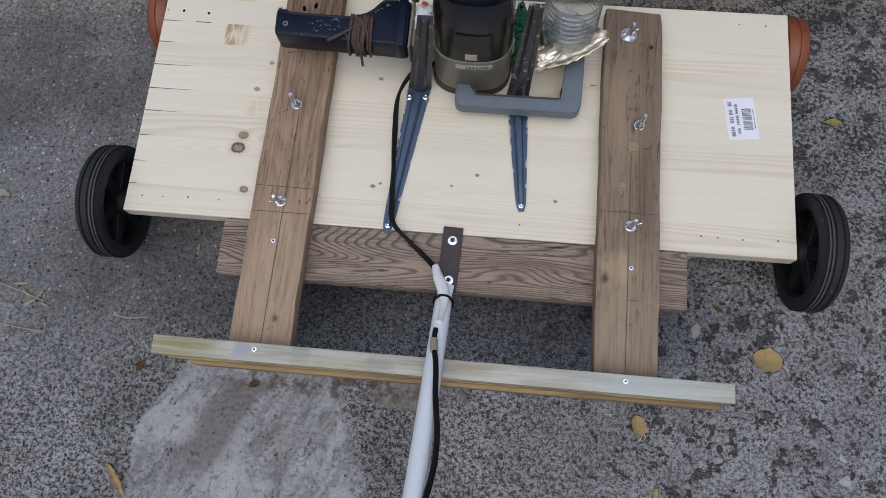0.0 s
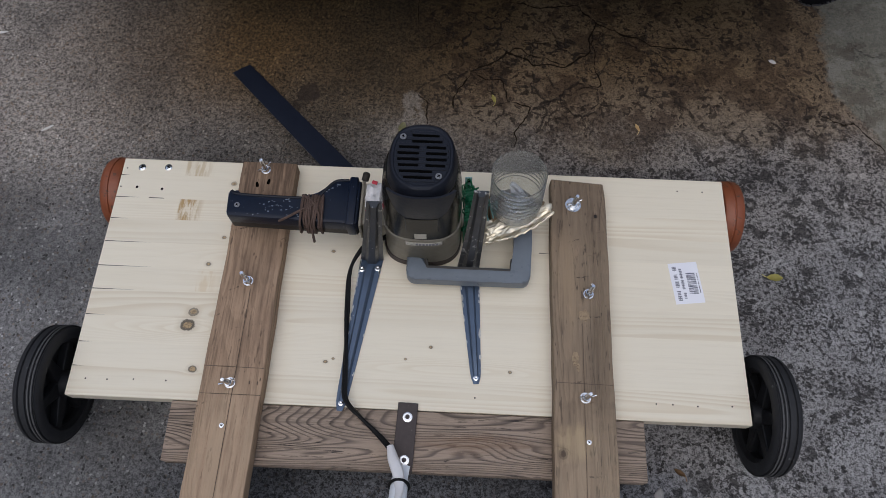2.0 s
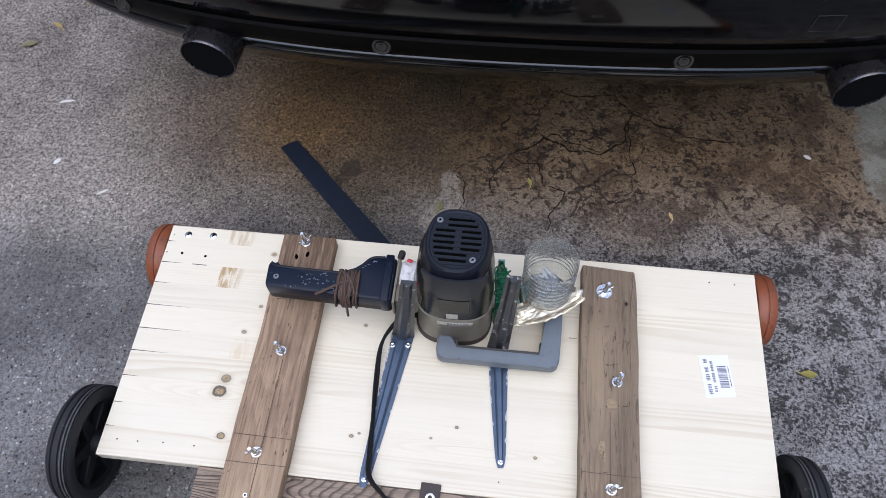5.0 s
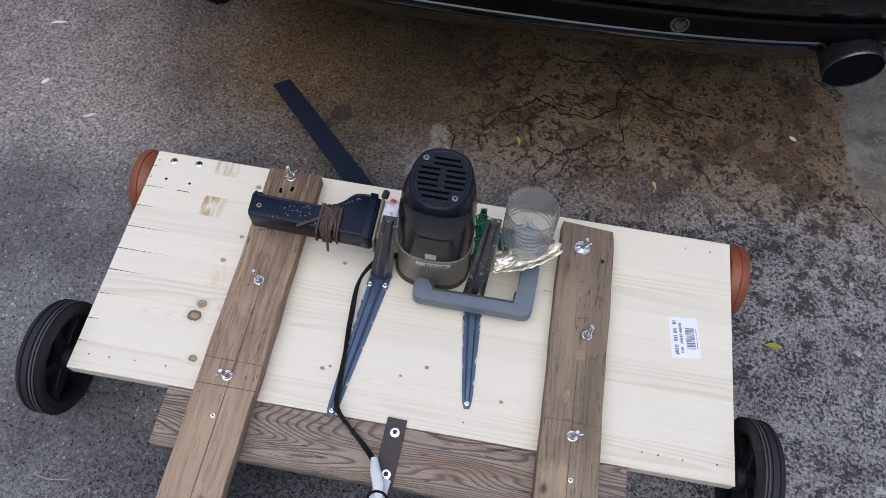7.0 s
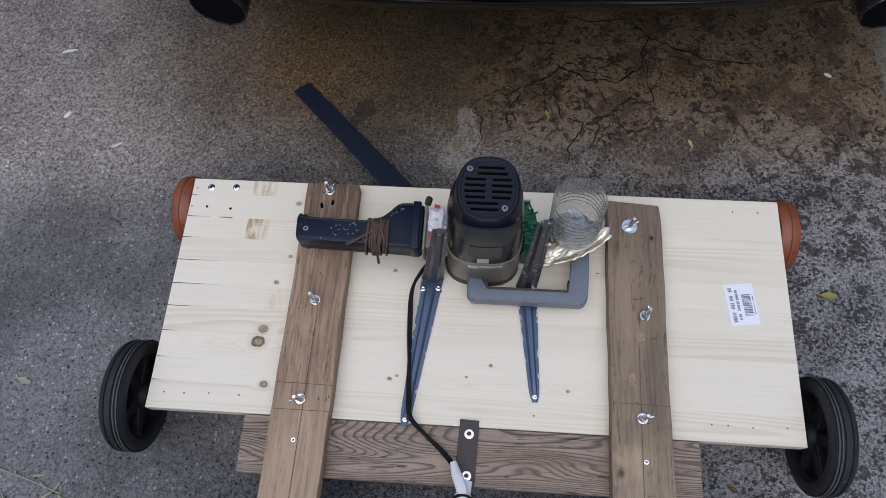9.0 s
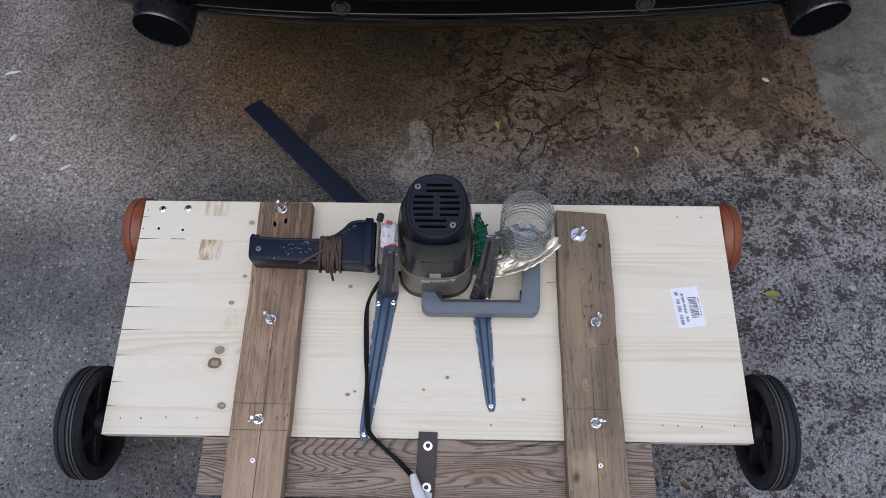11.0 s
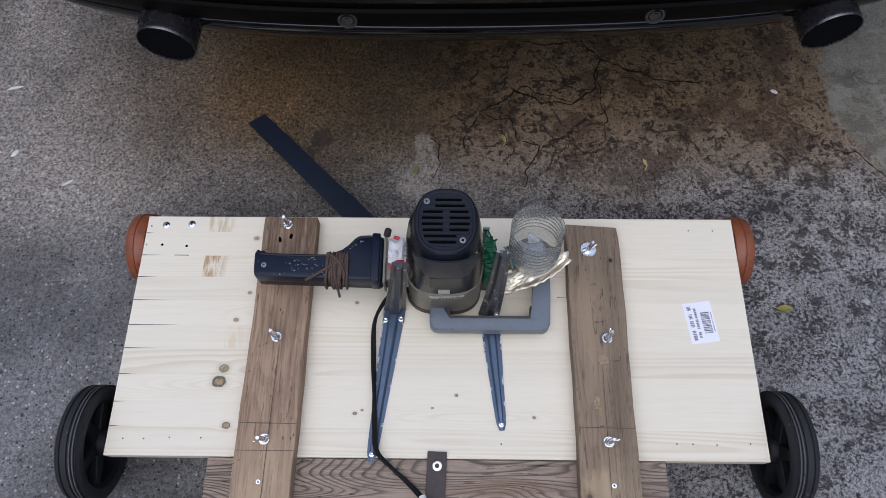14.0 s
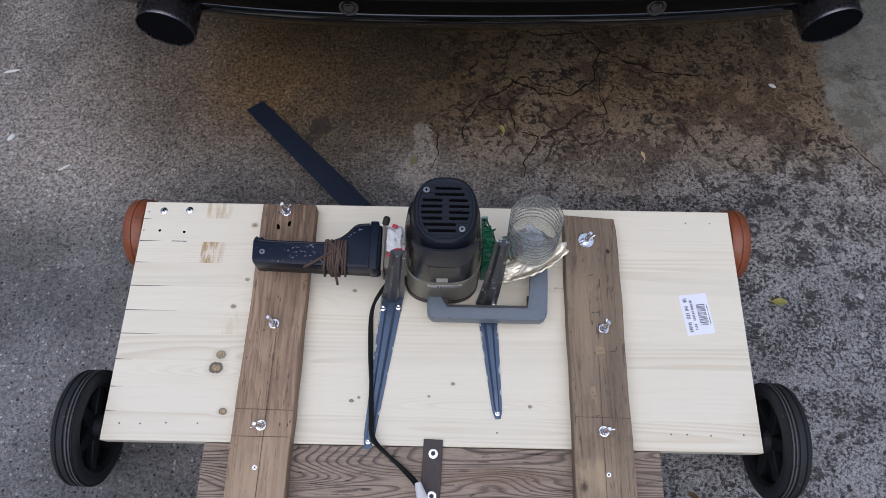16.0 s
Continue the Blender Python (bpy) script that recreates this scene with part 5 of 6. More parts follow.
# twine wound round the grip
rng = random.Random(11)
pts = []
for i in range(12 * 22 + 1):
    a = 2 * math.pi * i / 22
    k = i / (12 * 22)
    wob = 0.0022 * math.sin(a * 0.37 + 1) + 0.0012 * math.sin(a * 1.7)
    pts.append((-0.166 + 0.030 * k + wob + 0.003 * math.sin(a * 0.5), 0.2685 + 0.0235 * math.copysign(abs(math.cos(a)) ** 0.7, math.cos(a)), GZ + 0.0180 + 0.0225 * math.copysign(abs(math.sin(a)) ** 0.7, math.sin(a))))
for i in range(7 * 20 + 1):
    a = 2 * math.pi * i / 20
    k = i / (7 * 20)
    pts.append((-0.139 - 0.026 * k + 0.0050 * math.sin(a * 0.43) + 0.0030 * math.sin(a), 0.2680 + 0.0262 * math.copysign(abs(math.cos(a)) ** 0.7, math.cos(a)), GZ + 0.0175 + 0.0262 * math.copysign(abs(math.sin(a)) ** 0.7, math.sin(a))))
twine = thing("twine", (-0.15, 0.268, GZ), "brown twine wound round the blue grip", "string")
part("winding", tube(pts, 0.0018, 6), TWINE, twine, smooth=True)
part("loose_end", tube(smooth_path([(-0.142, 0.272, GZ + 0.043), (-0.160, 0.264, GZ + 0.044), (-0.184, 0.250, GZ + 0.041), (-0.196, 0.244, GZ + 0.039)], 6), 0.0021, 6), TWINE, twine, smooth=True)
part("loose_end", tube(smooth_path([(-0.154, 0.282, GZ + 0.042), (-0.152, 0.252, GZ + 0.043), (-0.150, 0.240, GZ + 0.020), (-0.151, 0.236, GZ - 0.012)], 6), 0.0021, 6), TWINE, twine, smooth=True)
part("winding", tube(smooth_path([(-0.166, 0.288, GZ + 0.040), (-0.148, 0.274, GZ + 0.044), (-0.138, 0.254, GZ + 0.042), (-0.140, 0.243, GZ + 0.024)], 6), 0.0021, 6), TWINE, twine, smooth=True)

# printed plastic scrap tucked between grip and motor
bm = bmesh.new()
bmesh.ops.create_grid(bm, x_segments=12, y_segments=16, size=1)
for v in bm.verts:
    u, w = v.co.x, v.co.y
    v.co = Vector((-0.060 + 0.014 * u, 0.292 + 0.028 * w, GZ + 0.038 - 0.004 * u * u - 0.008 * w * w)) + Vector((0.002, 0.002, 0.006)) * noise.noise(Vector((u * 2.1, w * 3.3, 1.7)))
bmesh.ops.solidify(bm, geom=bm.faces[:], thickness=0.0006)
scrap = thing("plastic_scrap", (-0.060, 0.292, GZ + 0.03), "crumpled white plastic wrapper with red print beside the motor", "wrapper")
part("sheet", bm, TAPE, scrap, smooth=True)
part("red_print", tube(smooth_path([(-0.070, 0.266, GZ + 0.035), (-0.060, 0.272, GZ + 0.040), (-0.049, 0.274, GZ + 0.037)], 4), 0.0045, 8, squash=0.3), RED, scrap)
part("red_print", tube(smooth_path([(-0.066, 0.318, GZ + 0.034), (-0.058, 0.315, GZ + 0.035)], 4), 0.003, 8, squash=0.3), RED, scrap)

# ---- cut bottle on its foil ----
BX, BY = 0.150, 0.298
rng = random.Random(3)
bm = bmesh.new()
bmesh.ops.create_grid(bm, x_segments=34, y_segments=28, size=1)
for v in bm.verts:
    u, w = v.co.x, v.co.y
    x = 0.157 + 0.049 * u
    y = 0.277 + 0.017 * w * (1 - 0.60 * max(0, u)) + 0.021 * u
    k = noise.noise(Vector((u * 2.2, w * 1.4, 0.3))) + 0.35 * noise.noise(Vector((u * 5.1, w * 4.6, 4.3))) + 0.10 * noise.noise(Vector((u * 13, w * 9, 2.2)))
    edge = max(abs(u), abs(w)) ** 6
    v.co = Vector((x + 0.003 * noise.noise(Vector((u * 6, w * 6, 9))), y + 0.004 * noise.noise(Vector((w * 5, u * 5, 2))), TOP + 0.0785 + 0.0035 * k - 0.014 * max(0, -w) - 0.004 * edge))
bmesh.ops.solidify(bm, geom=bm.faces[:], thickness=0.0005)
foil = thing("foil_tray", (0.158, 0.296, TOP), "crumpled silver foil over brown card under the bottle", "foil")
part("foil", bm, FOIL, foil)
rim = [(0.104 + 0.104 * k / 24, 0.2405 + 0.020 * (k / 24) + 0.032 * (k / 24) ** 3 + 0.0008 * math.sin(k * 2.1), TOP + 0.0655 + 0.010 * k / 24 + 0.0012 * math.sin(k * 1.7)) for k in range(25)]
part("rolled_rim", tube(rim, lambda q: 0.8 + 0.35 * math.sin(q * 37) * math.sin(q * 11), 8, section=[(0.0026 * math.cos(j * 0.785), 0.0022 * math.sin(j * 0.785)) for j in range(8)]), FOIL, foil, "bright rolled edge of the foil", True)
part("card_foot", prism([(0.115, 0.275), (0.150, 0.285), (0.150, 0.315), (0.115, 0.310)], TOP + 0.0005, TOP + 0.0425, 0.001), CARD, foil)
part("card", prism([(0.116, 0.270), (0.150, 0.277), (0.190, 0.296), (0.196, 0.310), (0.160, 0.325), (0.108, 0.315)], TOP + 0.042, TOP + 0.0755, 0.002), CARD, foil, "brown card packing")

bottle = thing("cut_bottle", (BX, BY, TOP + 0.076), "clear ribbed plastic bottle with its top cut off, standing on foil", "bottle")
outer = [(0.030, 0.002), (0.036, 0.0), (0.0405, 0.004), (0.0425, 0.012), (0.0428, 0.024)]
for k in range(6):
    z = 0.030 + k * 0.0122
    outer += [(0.0432, z), (0.0436, z + 0.003), (0.0408, z + 0.0062), (0.0408, z + 0.0074)]
outer += [(0.0435, 0.106), (0.0437, 0.110)]
inner = [(r - 0.0007, z) for r, z in reversed(outer)]
prof = [(0.006, 0.010), (0.018, 0.006)] + outer + inner + [(0.018, 0.0068), (0.006, 0.0108)]
lean = pose(BX, BY, TOP + 0.077, -4, -1, 0) @ Matrix.Diagonal((0.90, 0.90, 0.82, 1))
part("wall", turned(prof, lean, 64, closed=True), CLEAR, bottle, "clear ribbed plastic", True)
rng = random.Random(8)
bm = None
for k in range(12):
    a = rng.uniform(0, 6.28)
    r = rng.uniform(0.0, 0.019)
    p = [(BX + r * math.cos(a) + 0.009 * math.cos(a * 3 + j * 1.9), BY - 0.004 + r * math.sin(a) + 0.008 * math.sin(a * 2 + j * 2.3), TOP + 0.090 + 0.003 * k * 0.5 + 0.003 * math.sin(j * 2 + k)) for j in range(4)]
    bm = tube(smooth_path(p, 4), 0.0036, 6, bm, squash=0.35)
part("crumpled_film", bm, FILM, bottle, "crumpled clear film", True)

# green wire netting and a pale strip between motor and bottle
rng = random.Random(5)
net = thing("green_wire", (0.088, 0.325, TOP), "tangle of green plastic-coated wire beside the motor", "wire")
bm = None
for k in range(9):
    p = [(0.082 + rng.uniform(-0.014, 0.012), 0.298 + rng.uniform(-0.035, 0.035), TOP + rng.uniform(0.035, 0.105)) for j in range(5)]
    part("wire", tube(smooth_path(p, 5), 0.0013, 5), GREEN, net, smooth=True)
for k in range(5):
    p = [(0.112 + rng.uniform(-0.012, 0.012), 0.290 + rng.uniform(-0.025, 0.025), TOP + rng.uniform(0.045, 0.095)) for j in range(4)]
    part("wire", tube(smooth_path(p, 5), 0.0012, 5), TEAL, net, smooth=True)
part("block", prism([(0.0735, 0.268), (0.090, 0.266), (0.0905, 0.316), (0.088, 0.3225), (0.076, 0.3235), (0.0735, 0.318)], TOP + 0.001, TOP + 0.086, 0.004), GREEN, net, "glossy green plastic block", True)
for k in range(6):
    part("rib", tube([(0.0735, 0.272 + k * 0.009, TOP + 0.0868), (0.0905, 0.274 + k * 0.009, TOP + 0.0868)], 0.0017, 6), GREEN, net, smooth=True)
tag = part("plastic_strip", box(0.0735, 0.0845, 0.352, 0.355, TOP + 0.001, TOP + 0.062, 0.001), TEAL, None, smooth=True)
tagged(tag, "pale teal plastic strip standing beside the motor", "strip")
part("hole", turned([(0.003, 0), (0.003, 0.001), (0, 0.0011)], pose(0.079, 0.3517, TOP + 0.054, 90, 0, 0), 12), SLOT, tag)

# ---- power cable ----
flex = thing("power_cable", (-0.07, 0.25, TOP), "black flexible power cable running over the board to the pole", "cable")
R = 0.0036
p = [(-0.040, 0.258, TOP + 0.036), (-0.068, 0.250, TOP + 0.034), (-0.086, 0.234, TOP + 0.026), (-0.099, 0.205, TOP + 0.016), (-0.0985, 0.150, TOP + 0.008), (-0.0945, 0.090, TOP + 0.010), (-0.0905, 0.040, TOP + 0.0135), (-0.086, 0.008, TOP + 0.014), (-0.064, -0.014, TOP + 0.007), (-0.038, -0.036, TOP + 0.006), (-0.020, -0.054, TOP + 0.016), (-0.014, -0.064, TOP + 0.024)]
def strand(points, phase):
    line = smooth_path(points, 10)
    run, out = 0.0, []
    for i, q in enumerate(line):
        d = (line[min(i + 1, len(line) - 1)] - line[max(i - 1, 0)]).normalized()
        run += (q - line[max(i - 1, 0)]).length
        side = d.cross(Vector((0, 0, 1))).normalized()
        up = side.cross(d)
        a = run * 24 + phase
        out.append(q + (side * math.cos(a) + up * math.sin(a)) * 0.0016)
    return part("flex", tube(out, 0.0026, 8), CABLE, flex, smooth=True)


strand(p, 0)
strand(p, math.pi)
p = [along_pole(0.20, -0.004, 0.014), along_pole(0.28, -0.003, 0.018), along_pole(0.40, 0.004, 0.0185), along_pole(0.55, 0.009, 0.0170), along_pole(0.72, 0.017, 0.014), along_pole(0.86, 0.0185, 0.012), along_pole(1.0, 0.014, 0.014), along_pole(1.25, 0.003, 0.020), along_pole(1.6, -0.004, 0.020), along_pole(2.5, 0.002, 0.018)]
part("flex", tube(smooth_path(p, 8), R, 10), CABLE, flex, smooth=True)
part("joint", tube([along_pole(0.262, -0.0032, 0.0172), along_pole(0.29, -0.003, 0.0182), along_pole(0.325, -0.001, 0.0190)], 0.0052, 14), BRASS, flex, "tarnished brass cable joint", True)

# ---- the parked car ----
car = thing("car", (0.095, 0.600, 0), "black car parked close behind the cart, twin exhaust tips", "car")
CAR = pose(0.095, 0.600, 0, 0, 0, 1.3)


def plan_loop():
    """The car's outline seen from above, in its own axes: rear end at y = 0, right side, nose, left side. Rows of place and outward normal."""
    pts = []
    for dx in np.linspace(-0.80, 0.80, 49):
        pts.append((dx, 0.08 * dx * dx + 0.18 * dx ** 4))
    for x, y in ((0.832, 0.160), (0.850, 0.205), (0.861, 0.270), (0.866, 0.36), (0.870, 0.8), (0.870, 2.0), (0.870, 3.2), (0.855, 3.65), (0.80, 3.86), (0.66, 3.97), (0.40, 4.04), (0.0, 4.07)):
        pts.append((x, y))
    for x, y in reversed(pts[49:-1]):
        pts.append((-x, y))
    out = []
    n = len(pts)
    for i in range(n):
        (ax, ay), (bx, by) = pts[i - 1], pts[(i + 1) % n]
        d = Vector((bx - ax, by - ay)).normalized()
        out.append((Vector(pts[i]), Vector((d.y, -d.x))))
    return out


LOOP = plan_loop()


def car_skin(name, profile, mat, label="", close=(False, False), rear_only=False, parent=None):
    """Skin of rings; profile rows are (inset from the outline, height, extra inset at the tail)."""
    own = bmesh.new()
    rings = []
    loop = LOOP[:49] if rear_only else LOOP
    for inset, z, tail in profile:
        ring = []
        for p, nrm in loop:
            q = p - nrm * inset
            if inset > 0.1:
                q = Vector((p.x * (1 - inset / 0.87), 2.03 + (p.y - 2.03) * (1 - inset / 2.05)))
            y = q.y + tail * max(0.0, 1 - max(0.0, q.y) / 1.6)
            ring.append(own.verts.new((q.x, y, z)))
        rings.append(ring)
    n = len(loop)
    for a, b in zip(rings, rings[1:]):
        for i in range(n - 1 if rear_only else n):
            own.faces.new((a[i], a[(i + 1) % n], b[(i + 1) % n], b[i]))
    if close[0]:
        own.faces.new(rings[0])
    if close[1]:
        own.faces.new(rings[-1])
    own.transform(CAR)
    return part(name, own, mat, parent or car, label, True)


car_skin("lower_lip", [(0.16, 0.262, 0), (0.085, 0.262, 0), (0.066, 0.268, 0), (0.052, 0.285, 0), (0.040, 0.305, 0), (0.031, 0.318, 0), (0.0268, 0.326, 0), (0.0255, 0.331, 0), (0.0258, 0.3365, 0), (0.0285, 0.3425, 0), (0.033, 0.3465, 0), (0.036, 0.348, 0), (0.040, 0.344, 0), (0.075, 0.343, 0)], CAR_LIP, "glossy black lower bumper lip", (True, False))
car_skin("trim_strip", [(0.075, 0.3445, 0), (0.038, 0.346, 0), (0.030, 0.351, 0), (0.020, 0.358, 0), (0.008, 0.370, 0), (0.001, 0.392, 0), (0.000, 0.408, 0), (0.004, 0.412, 0), (0.03, 0.4125, 0)], CAR_TRIM, "matt black bumper trim strip")
bumper = car_skin("bumper", [(0.03, 0.4135, 0), (0.006, 0.415, 0), (0.000, 0.420, 0), (-0.010, 0.450, 0), (-0.016, 0.490, 0), (-0.016, 0.530, 0), (-0.010, 0.565, 0), (0.004, 0.590, 0), (0.03, 0.604, 0.02), (0.06, 0.610, 0.04)], CAR_PAINT, "glossy black rear bumper")
car_skin("body", [(0.06, 0.612, 0.04), (0.045, 0.616, 0.05), (0.035, 0.65, 0.055), (0.03, 0.72, 0.06), (0.035, 0.82, 0.075), (0.05, 0.90, 0.10), (0.075, 0.95, 0.14), (0.12, 0.965, 0.17)], CAR_PAINT, "glossy black car body", (False, True))
car_skin("windows", [(0.13, 0.966, 0.18), (0.17, 1.10, 0.30), (0.22, 1.25, 0.46), (0.27, 1.36, 0.60)], GLASS, "dark tinted windows", (True, True))
car_skin("roof", [(0.265, 1.362, 0.60), (0.285, 1.395, 0.66), (0.34, 1.42, 0.72), (0.45, 1.43, 0.78)], CAR_PAINT, "", (True, True))


def rear_y(dx):
    return 0.08 * dx * dx + 0.18 * dx ** 4


for k, dx in enumerate((-0.660, -0.229, 0.229, 0.660)):
    slope = math.degrees(math.atan(0.16 * dx + 0.72 * dx ** 3))
    m = CAR @ pose(dx, rear_y(dx) + 0.004, 0.391, 78, 0, slope)
    ringm = turned([(0.0095, 0), (0.0145, 0), (0.0150, 0.004), (0.0135, 0.0062), (0.0112, 0.0062), (0.0100, 0.004)], m, 32, closed=True)
    s = part("parking_sensor", ringm, SENSOR, car, "round dark grey parking sensor", True)
    part("sensor_face", turned([(0.0090, 0), (0.0090, 0.0035), (0.0080, 0.0048), (0.0055, 0.0050), (0.0050, 0.0038), (0, 0.0036)], m, 28), SENSOR, s, smooth=True)
own = None
for x0, x1, z0, z1 in ((-0.022, 0.022, 0.021, 0.0222), (-0.022, 0.022, -0.0222, -0.021), (-0.0222, -0.021, -0.0222, 0.0222), (0.021, 0.0222, -0.0222, 0.0222)):
    own = box(x0, x1, -0.0008, 0.0008, z0, z1, 0, 1, own)
own.transform(CAR @ pose(0.40, rear_y(0.40) - 0.0135, 0.478, 8, 0, 6) @ Matrix.Diagonal((0.9, 1, 0.75, 1)))
part("tow_cover", own, SENSOR, bumper, "square towing eye cover")

for sgn in (-1, 1):
    m = CAR @ pose(sgn * 0.524, 0.014 if sgn < 0 else 0.019, 0.332, 96, 0, sgn * 8) @ Matrix.Diagonal((0.93, 0.93, 1, 1))
    p = turned([(0.0472, 0.0), (0.0485, -0.0005), (0.0495, 0.002), (0.0498, 0.006), (0.0485, 0.010), (0.0480, 0.085), (0.0440, 0.13), (0.0400, 0.24), (0.0380, 0.24), (0.0430, 0.10), (0.0470, 0.02)], m @ Matrix.Diagonal((1, 1, -1, 1)), 48, closed=True)
    e = part("exhaust_tip", p, PIPE, car, "wide sooty steel exhaust tip", True)
    part("soot_lining", turned([(0.0464, -0.002), (0.0440, -0.12), (0.0, -0.13)], m, 40), SOOT, e, smooth=True)
    if sgn > 0:
        continue
    b = box(-0.056, -0.046, -0.006, 0.006, -0.030, -0.005, 0.001, 1)
    b.transform(m @ pose(0, 0, 0, 0, 0, -60))
    part("tip_clamp", b, PIPE, e)
part("silencer", tube([CAR @ Vector((-0.62, 0.34, 0.30)), CAR @ Vector((0.62, 0.34, 0.30))], 0.085, 24), PIPE, car, smooth=True)
for sx in (-1, 1):
    for y in (0.78, 3.30):
        m = CAR @ pose(sx * 0.66, y, 0.31) @ pose(0, 0, 0, 0, 90 * sx, 0)
        w = part("wheel", turned([(0.20, 0.0), (0.27, 0.0), (0.30, 0.01), (0.31, 0.03), (0.31, 0.16), (0.30, 0.185), (0.27, 0.195), (0.20, 0.19)], m, 48, closed=True), RUBBER, car, smooth=True)
        part("rim", turned([(0.20, 0.03), (0.20, 0.175), (0.15, 0.16), (0.05, 0.165), (0, 0.166)], m, 32), PIPE, w, smooth=True)


# ---- litter on the ground ----
def leaf(x, y, length, width, turn, mat, label, curl=0.25, seed=0, ragged=0.12, blunt=0.75):
    own = bmesh.new()
    rows = []
    r = random.Random(seed)
    for i in range(11):
        s = i / 10
        half = width / 2 * math.sin(math.pi * min(1, 0.04 + s * 0.95)) ** blunt * (1 + r.uniform(-ragged, ragged))
        row = []
        for j in range(7):
            u = j / 3 - 1
            z = 0.002 + curl * half * u * u * 0.8 + 0.18 * curl * length * (s - 0.5) ** 2 * 2 + r.uniform(0, 0.0006)
            row.append(own.verts.new(((s - 0.5) * length, u * half, z)))
        rows.append(row)
    for a, b in zip(rows, rows[1:]):
        for j in range(6):
            own.faces.new((a[j], a[j + 1], b[j + 1], b[j]))
    bmesh.ops.solidify(own, geom=own.faces[:], thickness=0.0004)
    stem = tube([(-length * 0.47, 0, 0.003), (-length * 0.62, 0.002, 0.002), (-length * 0.78, 0.006, 0.001)], 0.0007, 5)
    low = min(v.co.z for v in own.verts)
    m = pose(x, y, 0.0005 - min(0, low), 0, 0, turn)
    own.transform(m)
    stem.transform(m)
    ob = part("leaf", own, mat, None, "", True)
    part("stem", stem, mat, ob)
    return tagged(ob, label, "leaf", "fallen leaves")


leaf(0.505, -0.131, 0.044, 0.035, 168, LEAF, "large dry yellow leaf lying on the concrete", 0.45, 1, 0.10, 0.38)
leaf(0.308, -0.247, 0.030, 0.021, 110, LEAF, "dry yellow leaf near the timber batten", 0.6, 2, 0.2, 0.5)
leaf(0.627, 0.283, 0.028, 0.013, 0, LEAF_G, "yellow-green leaf on the concrete", 0.3, 3)
leaf(0.512, 0.205, 0.022, 0.012, 80, LEAF_G, "yellow-green leaf beside the board", 0.2, 4)
leaf(-0.491, -0.398, 0.052, 0.014, 128, LEAF, "narrow curled straw-coloured leaf", 0.9, 5, 0.45)
leaf(-0.788, 0.050, 0.028, 0.013, -15, LEAF_P, "pale yellowish leaf scrap on the sandy concrete", 0.3, 18, 0.3)
leaf(-0.487, -0.223, 0.020, 0.012, 70, LEAF_B, "small brown curled leaf", 0.9, 6, 0.4)
leaf(-0.297, -0.236, 0.018, 0.012, 30, LEAF_B, "curled rust-brown leaf on the smooth repair", 0.9, 16, 0.35)
leaf(0.430, -0.055, 0.020, 0.008, 150, LEAF_B, "small brown leaf under the board's end", 0.4, 7)
leaf(-1.048, 0.917, 0.034, 0.018, 20, LEAF_D, "dark green and yellow leaf on the sandy concrete", 0.4, 8, 0.3)
leaf(-1.165, 0.835, 0.036, 0.014, 170, LEAF_B, "curled brown leaf far out on the concrete", 0.4, 9)
leaf(-1.006, 0.983, 0.030, 0.013, 150, LEAF, "dry yellow leaf on the sandy concrete", 0.3, 10)
leaf(-0.942, 1.073, 0.032, 0.017, 40, LEAF_G, "yellow-green leaf near the parked car", 0.3, 17)
leaf(0.126, 0.640, 0.020, 0.008, 110, LEAF_G, "small yellow leaf on the cracked concrete", 0.3, 11)
leaf(0.405, 0.585, 0.018, 0.007, 110, LEAF, "small yellow leaf beyond the board", 0.3, 12)
leaf(-0.050, 0.565, 0.026, 0.014, 75, LEAF_D, "dull yellow-green leaf on a pale patch", 0.2, 13)
leaf(0.40, -0.205, 0.012, 0.008, 110, LEAF, "scrap of dry leaf on the pitted concrete", 0.3, 14)
leaf(0.335, -0.345, 0.016, 0.007, 80, LEAF, "scrap of yellow leaf on the pitted concrete", 0.3, 15)


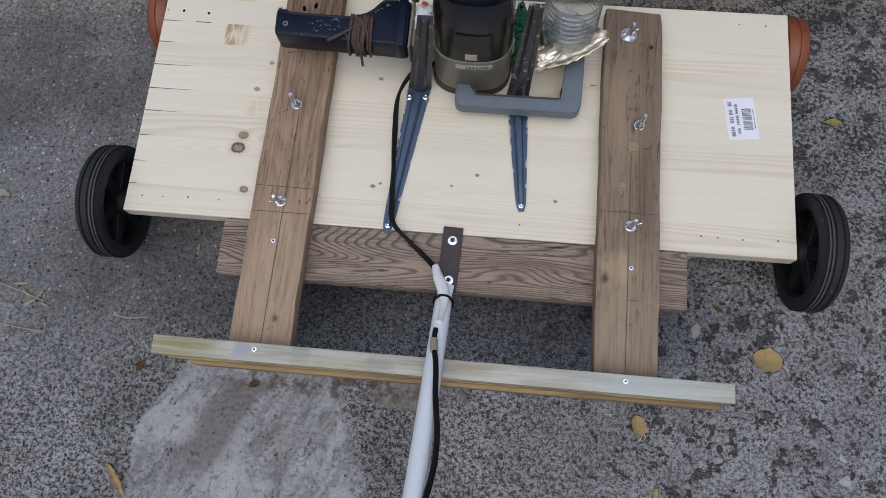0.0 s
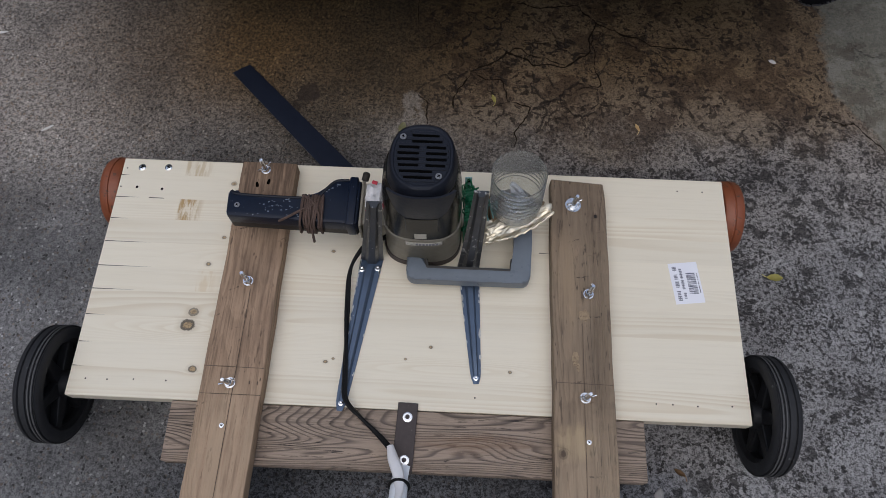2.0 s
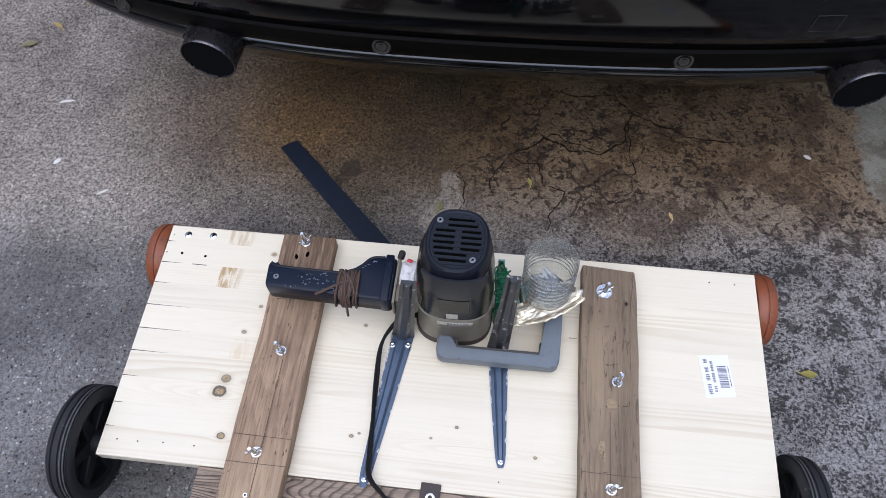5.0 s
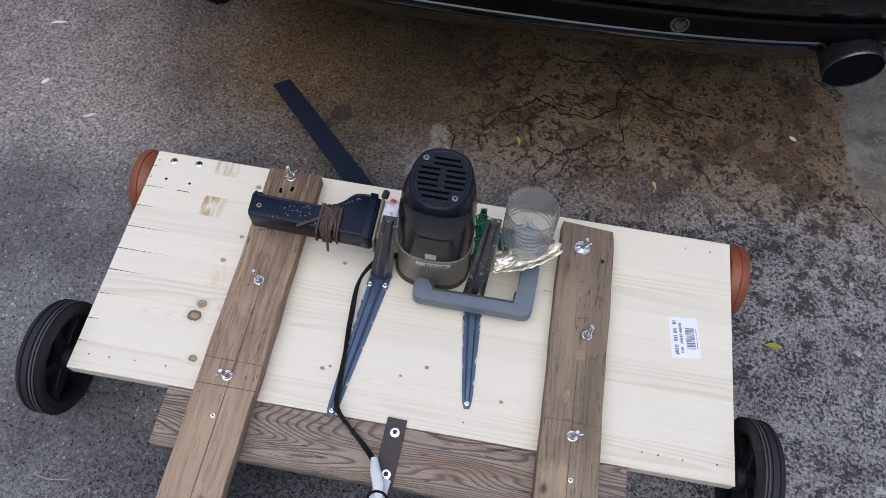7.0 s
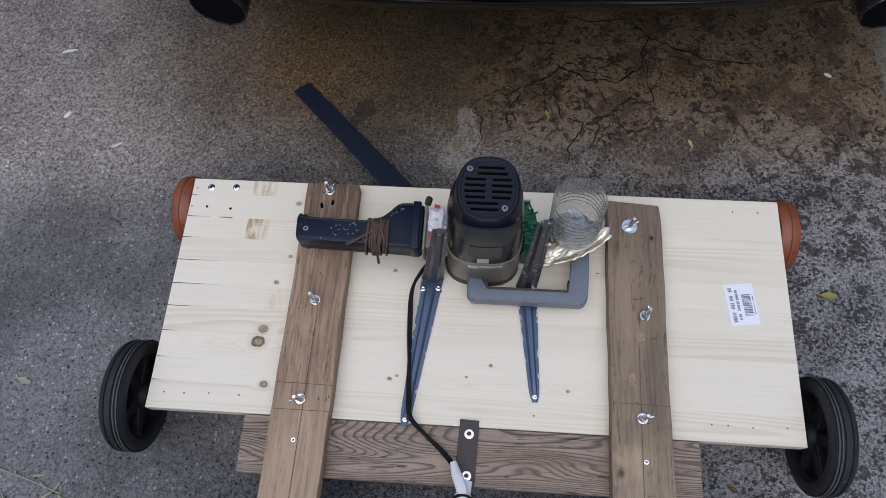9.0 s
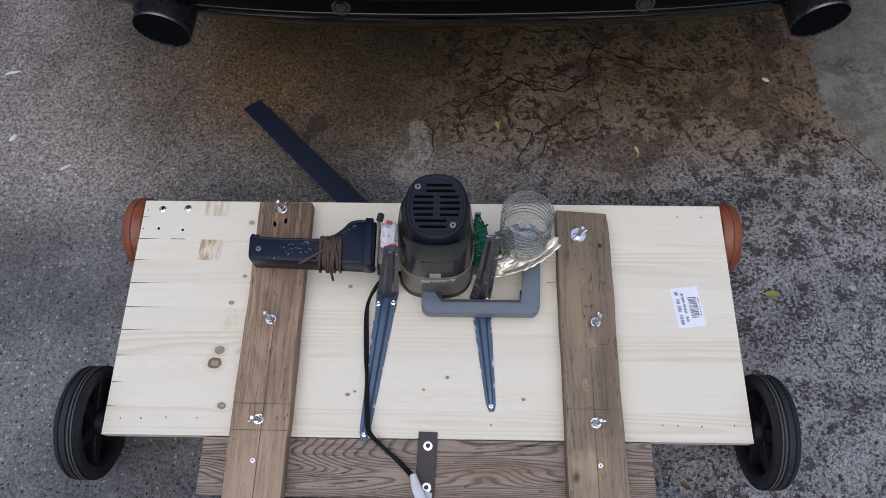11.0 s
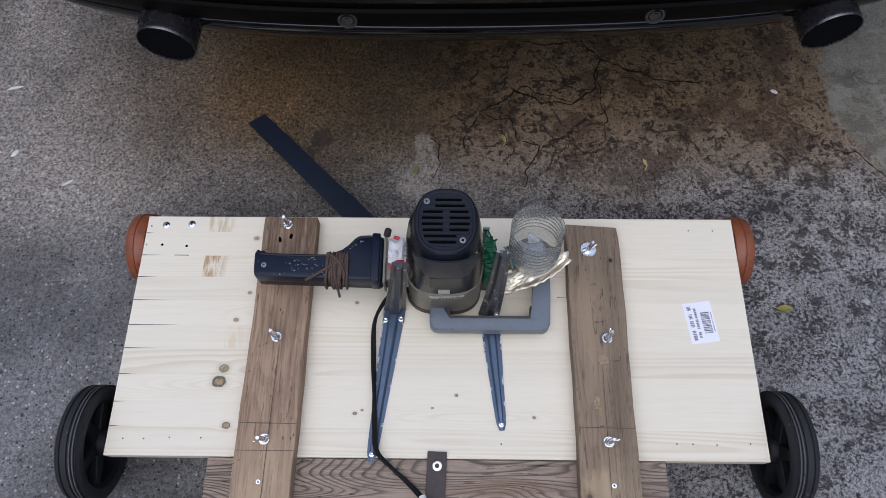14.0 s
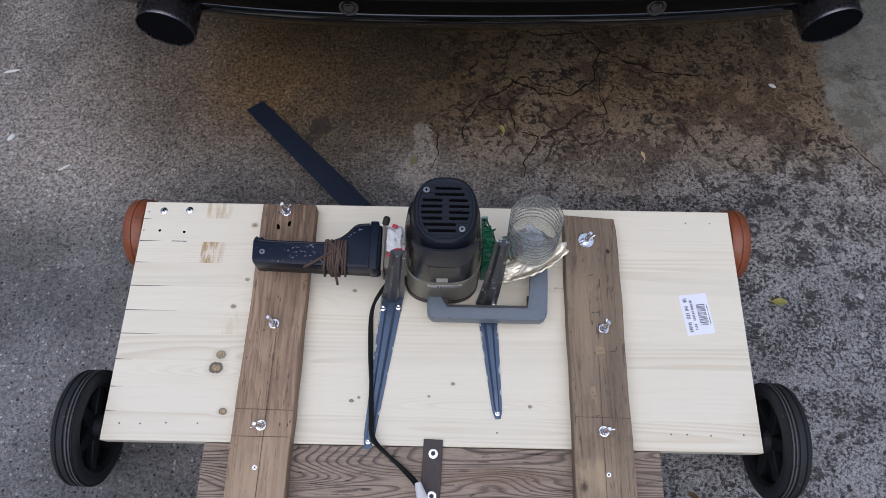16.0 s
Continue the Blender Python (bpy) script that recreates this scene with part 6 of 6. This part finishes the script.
def chip(x, y, length, width, turn, mat=CHIP, label="pale splinter lying on the grey concrete", name="chip", tall=0.006):
    own = bmesh.new()
    bmesh.ops.create_icosphere(own, subdivisions=2, radius=0.5)
    for v in own.verts:
        k = 1 + 0.35 * noise.noise(v.co * 3.1 + Vector((x * 40, y * 40, 0)))
        v.co = Vector((v.co.x * length * k, v.co.y * width * 0.8 * k, max(0, v.co.z) * tall))
    own.transform(pose(x, y, 0.0004, 0, 0, turn))
    return tagged(part(name, own, mat, None), label, name, "pale splinters" if name == "chip" else "loose pebbles")


for a in ((-0.738, 0.534, 0.026, 0.006, 35), (-0.900, 0.760, 0.034, 0.008, 15), (-0.86, 0.60, 0.018, 0.014, 60), (0.690, 0.757, 0.016, 0.010, -30)):
    chip(*a)
for a in ((0.420, -0.230, 0.016, 0.013, 40), (0.428, -0.288, 0.018, 0.014, 10), (0.396, -0.092, 0.024, 0.019, 75), (0.520, -0.150, 0.014, 0.010, 20), (0.535, -0.345, 0.015, 0.012, 50)):
    chip(*a, STONE, "grey-white pebble set in the pitted concrete", "pebble", 0.009)


def straw(points):
    return tagged(part("straw", tube(smooth_path(points, 5), 0.0009, 5), STRAW, None), "thin dry grass stalk on the concrete", "grass stalk", "dry stalks")


straw([(-0.776, -0.132, 0.002), (-0.760, -0.155, 0.003), (-0.744, -0.172, 0.003), (-0.738, -0.1745, 0.004), (-0.700, -0.179, 0.003), (-0.664, -0.182, 0.002)])
straw([(-0.55, -0.145, 0.002), (-0.52, -0.148, 0.003), (-0.495, -0.144, 0.002)])


# withered sprig with a few narrow leaves
sprig = thing("sprig", (-0.71, -0.117, 0), "withered green sprig with narrow leaves on the concrete", "twig")
part("stalk", tube(smooth_path([(-0.800, -0.096, 0.002), (-0.752, -0.108, 0.004), (-0.712, -0.119, 0.005), (-0.672, -0.132, 0.002)], 5), 0.0010, 5), STRAW, sprig)
for k, (x, y, long, turn) in enumerate(((-0.716, -0.106, 0.026, 5), (-0.704, -0.121, 0.022, -40), (-0.694, -0.136, 0.024, 35), (-0.680, -0.122, 0.020, 62), (-0.668, -0.138, 0.018, -20))):
    own = turned([(0, -0.5), (0.07, -0.3), (0.09, 0.0), (0.06, 0.3), (0, 0.5)], pose(x, y, 0.0042, 0, 90, turn) @ Matrix.Diagonal((long * 0.5, long, long, 1)), 8)
    part("leaf_blade", own, LEAF_D if k != 2 else STRAW, sprig, smooth=True)
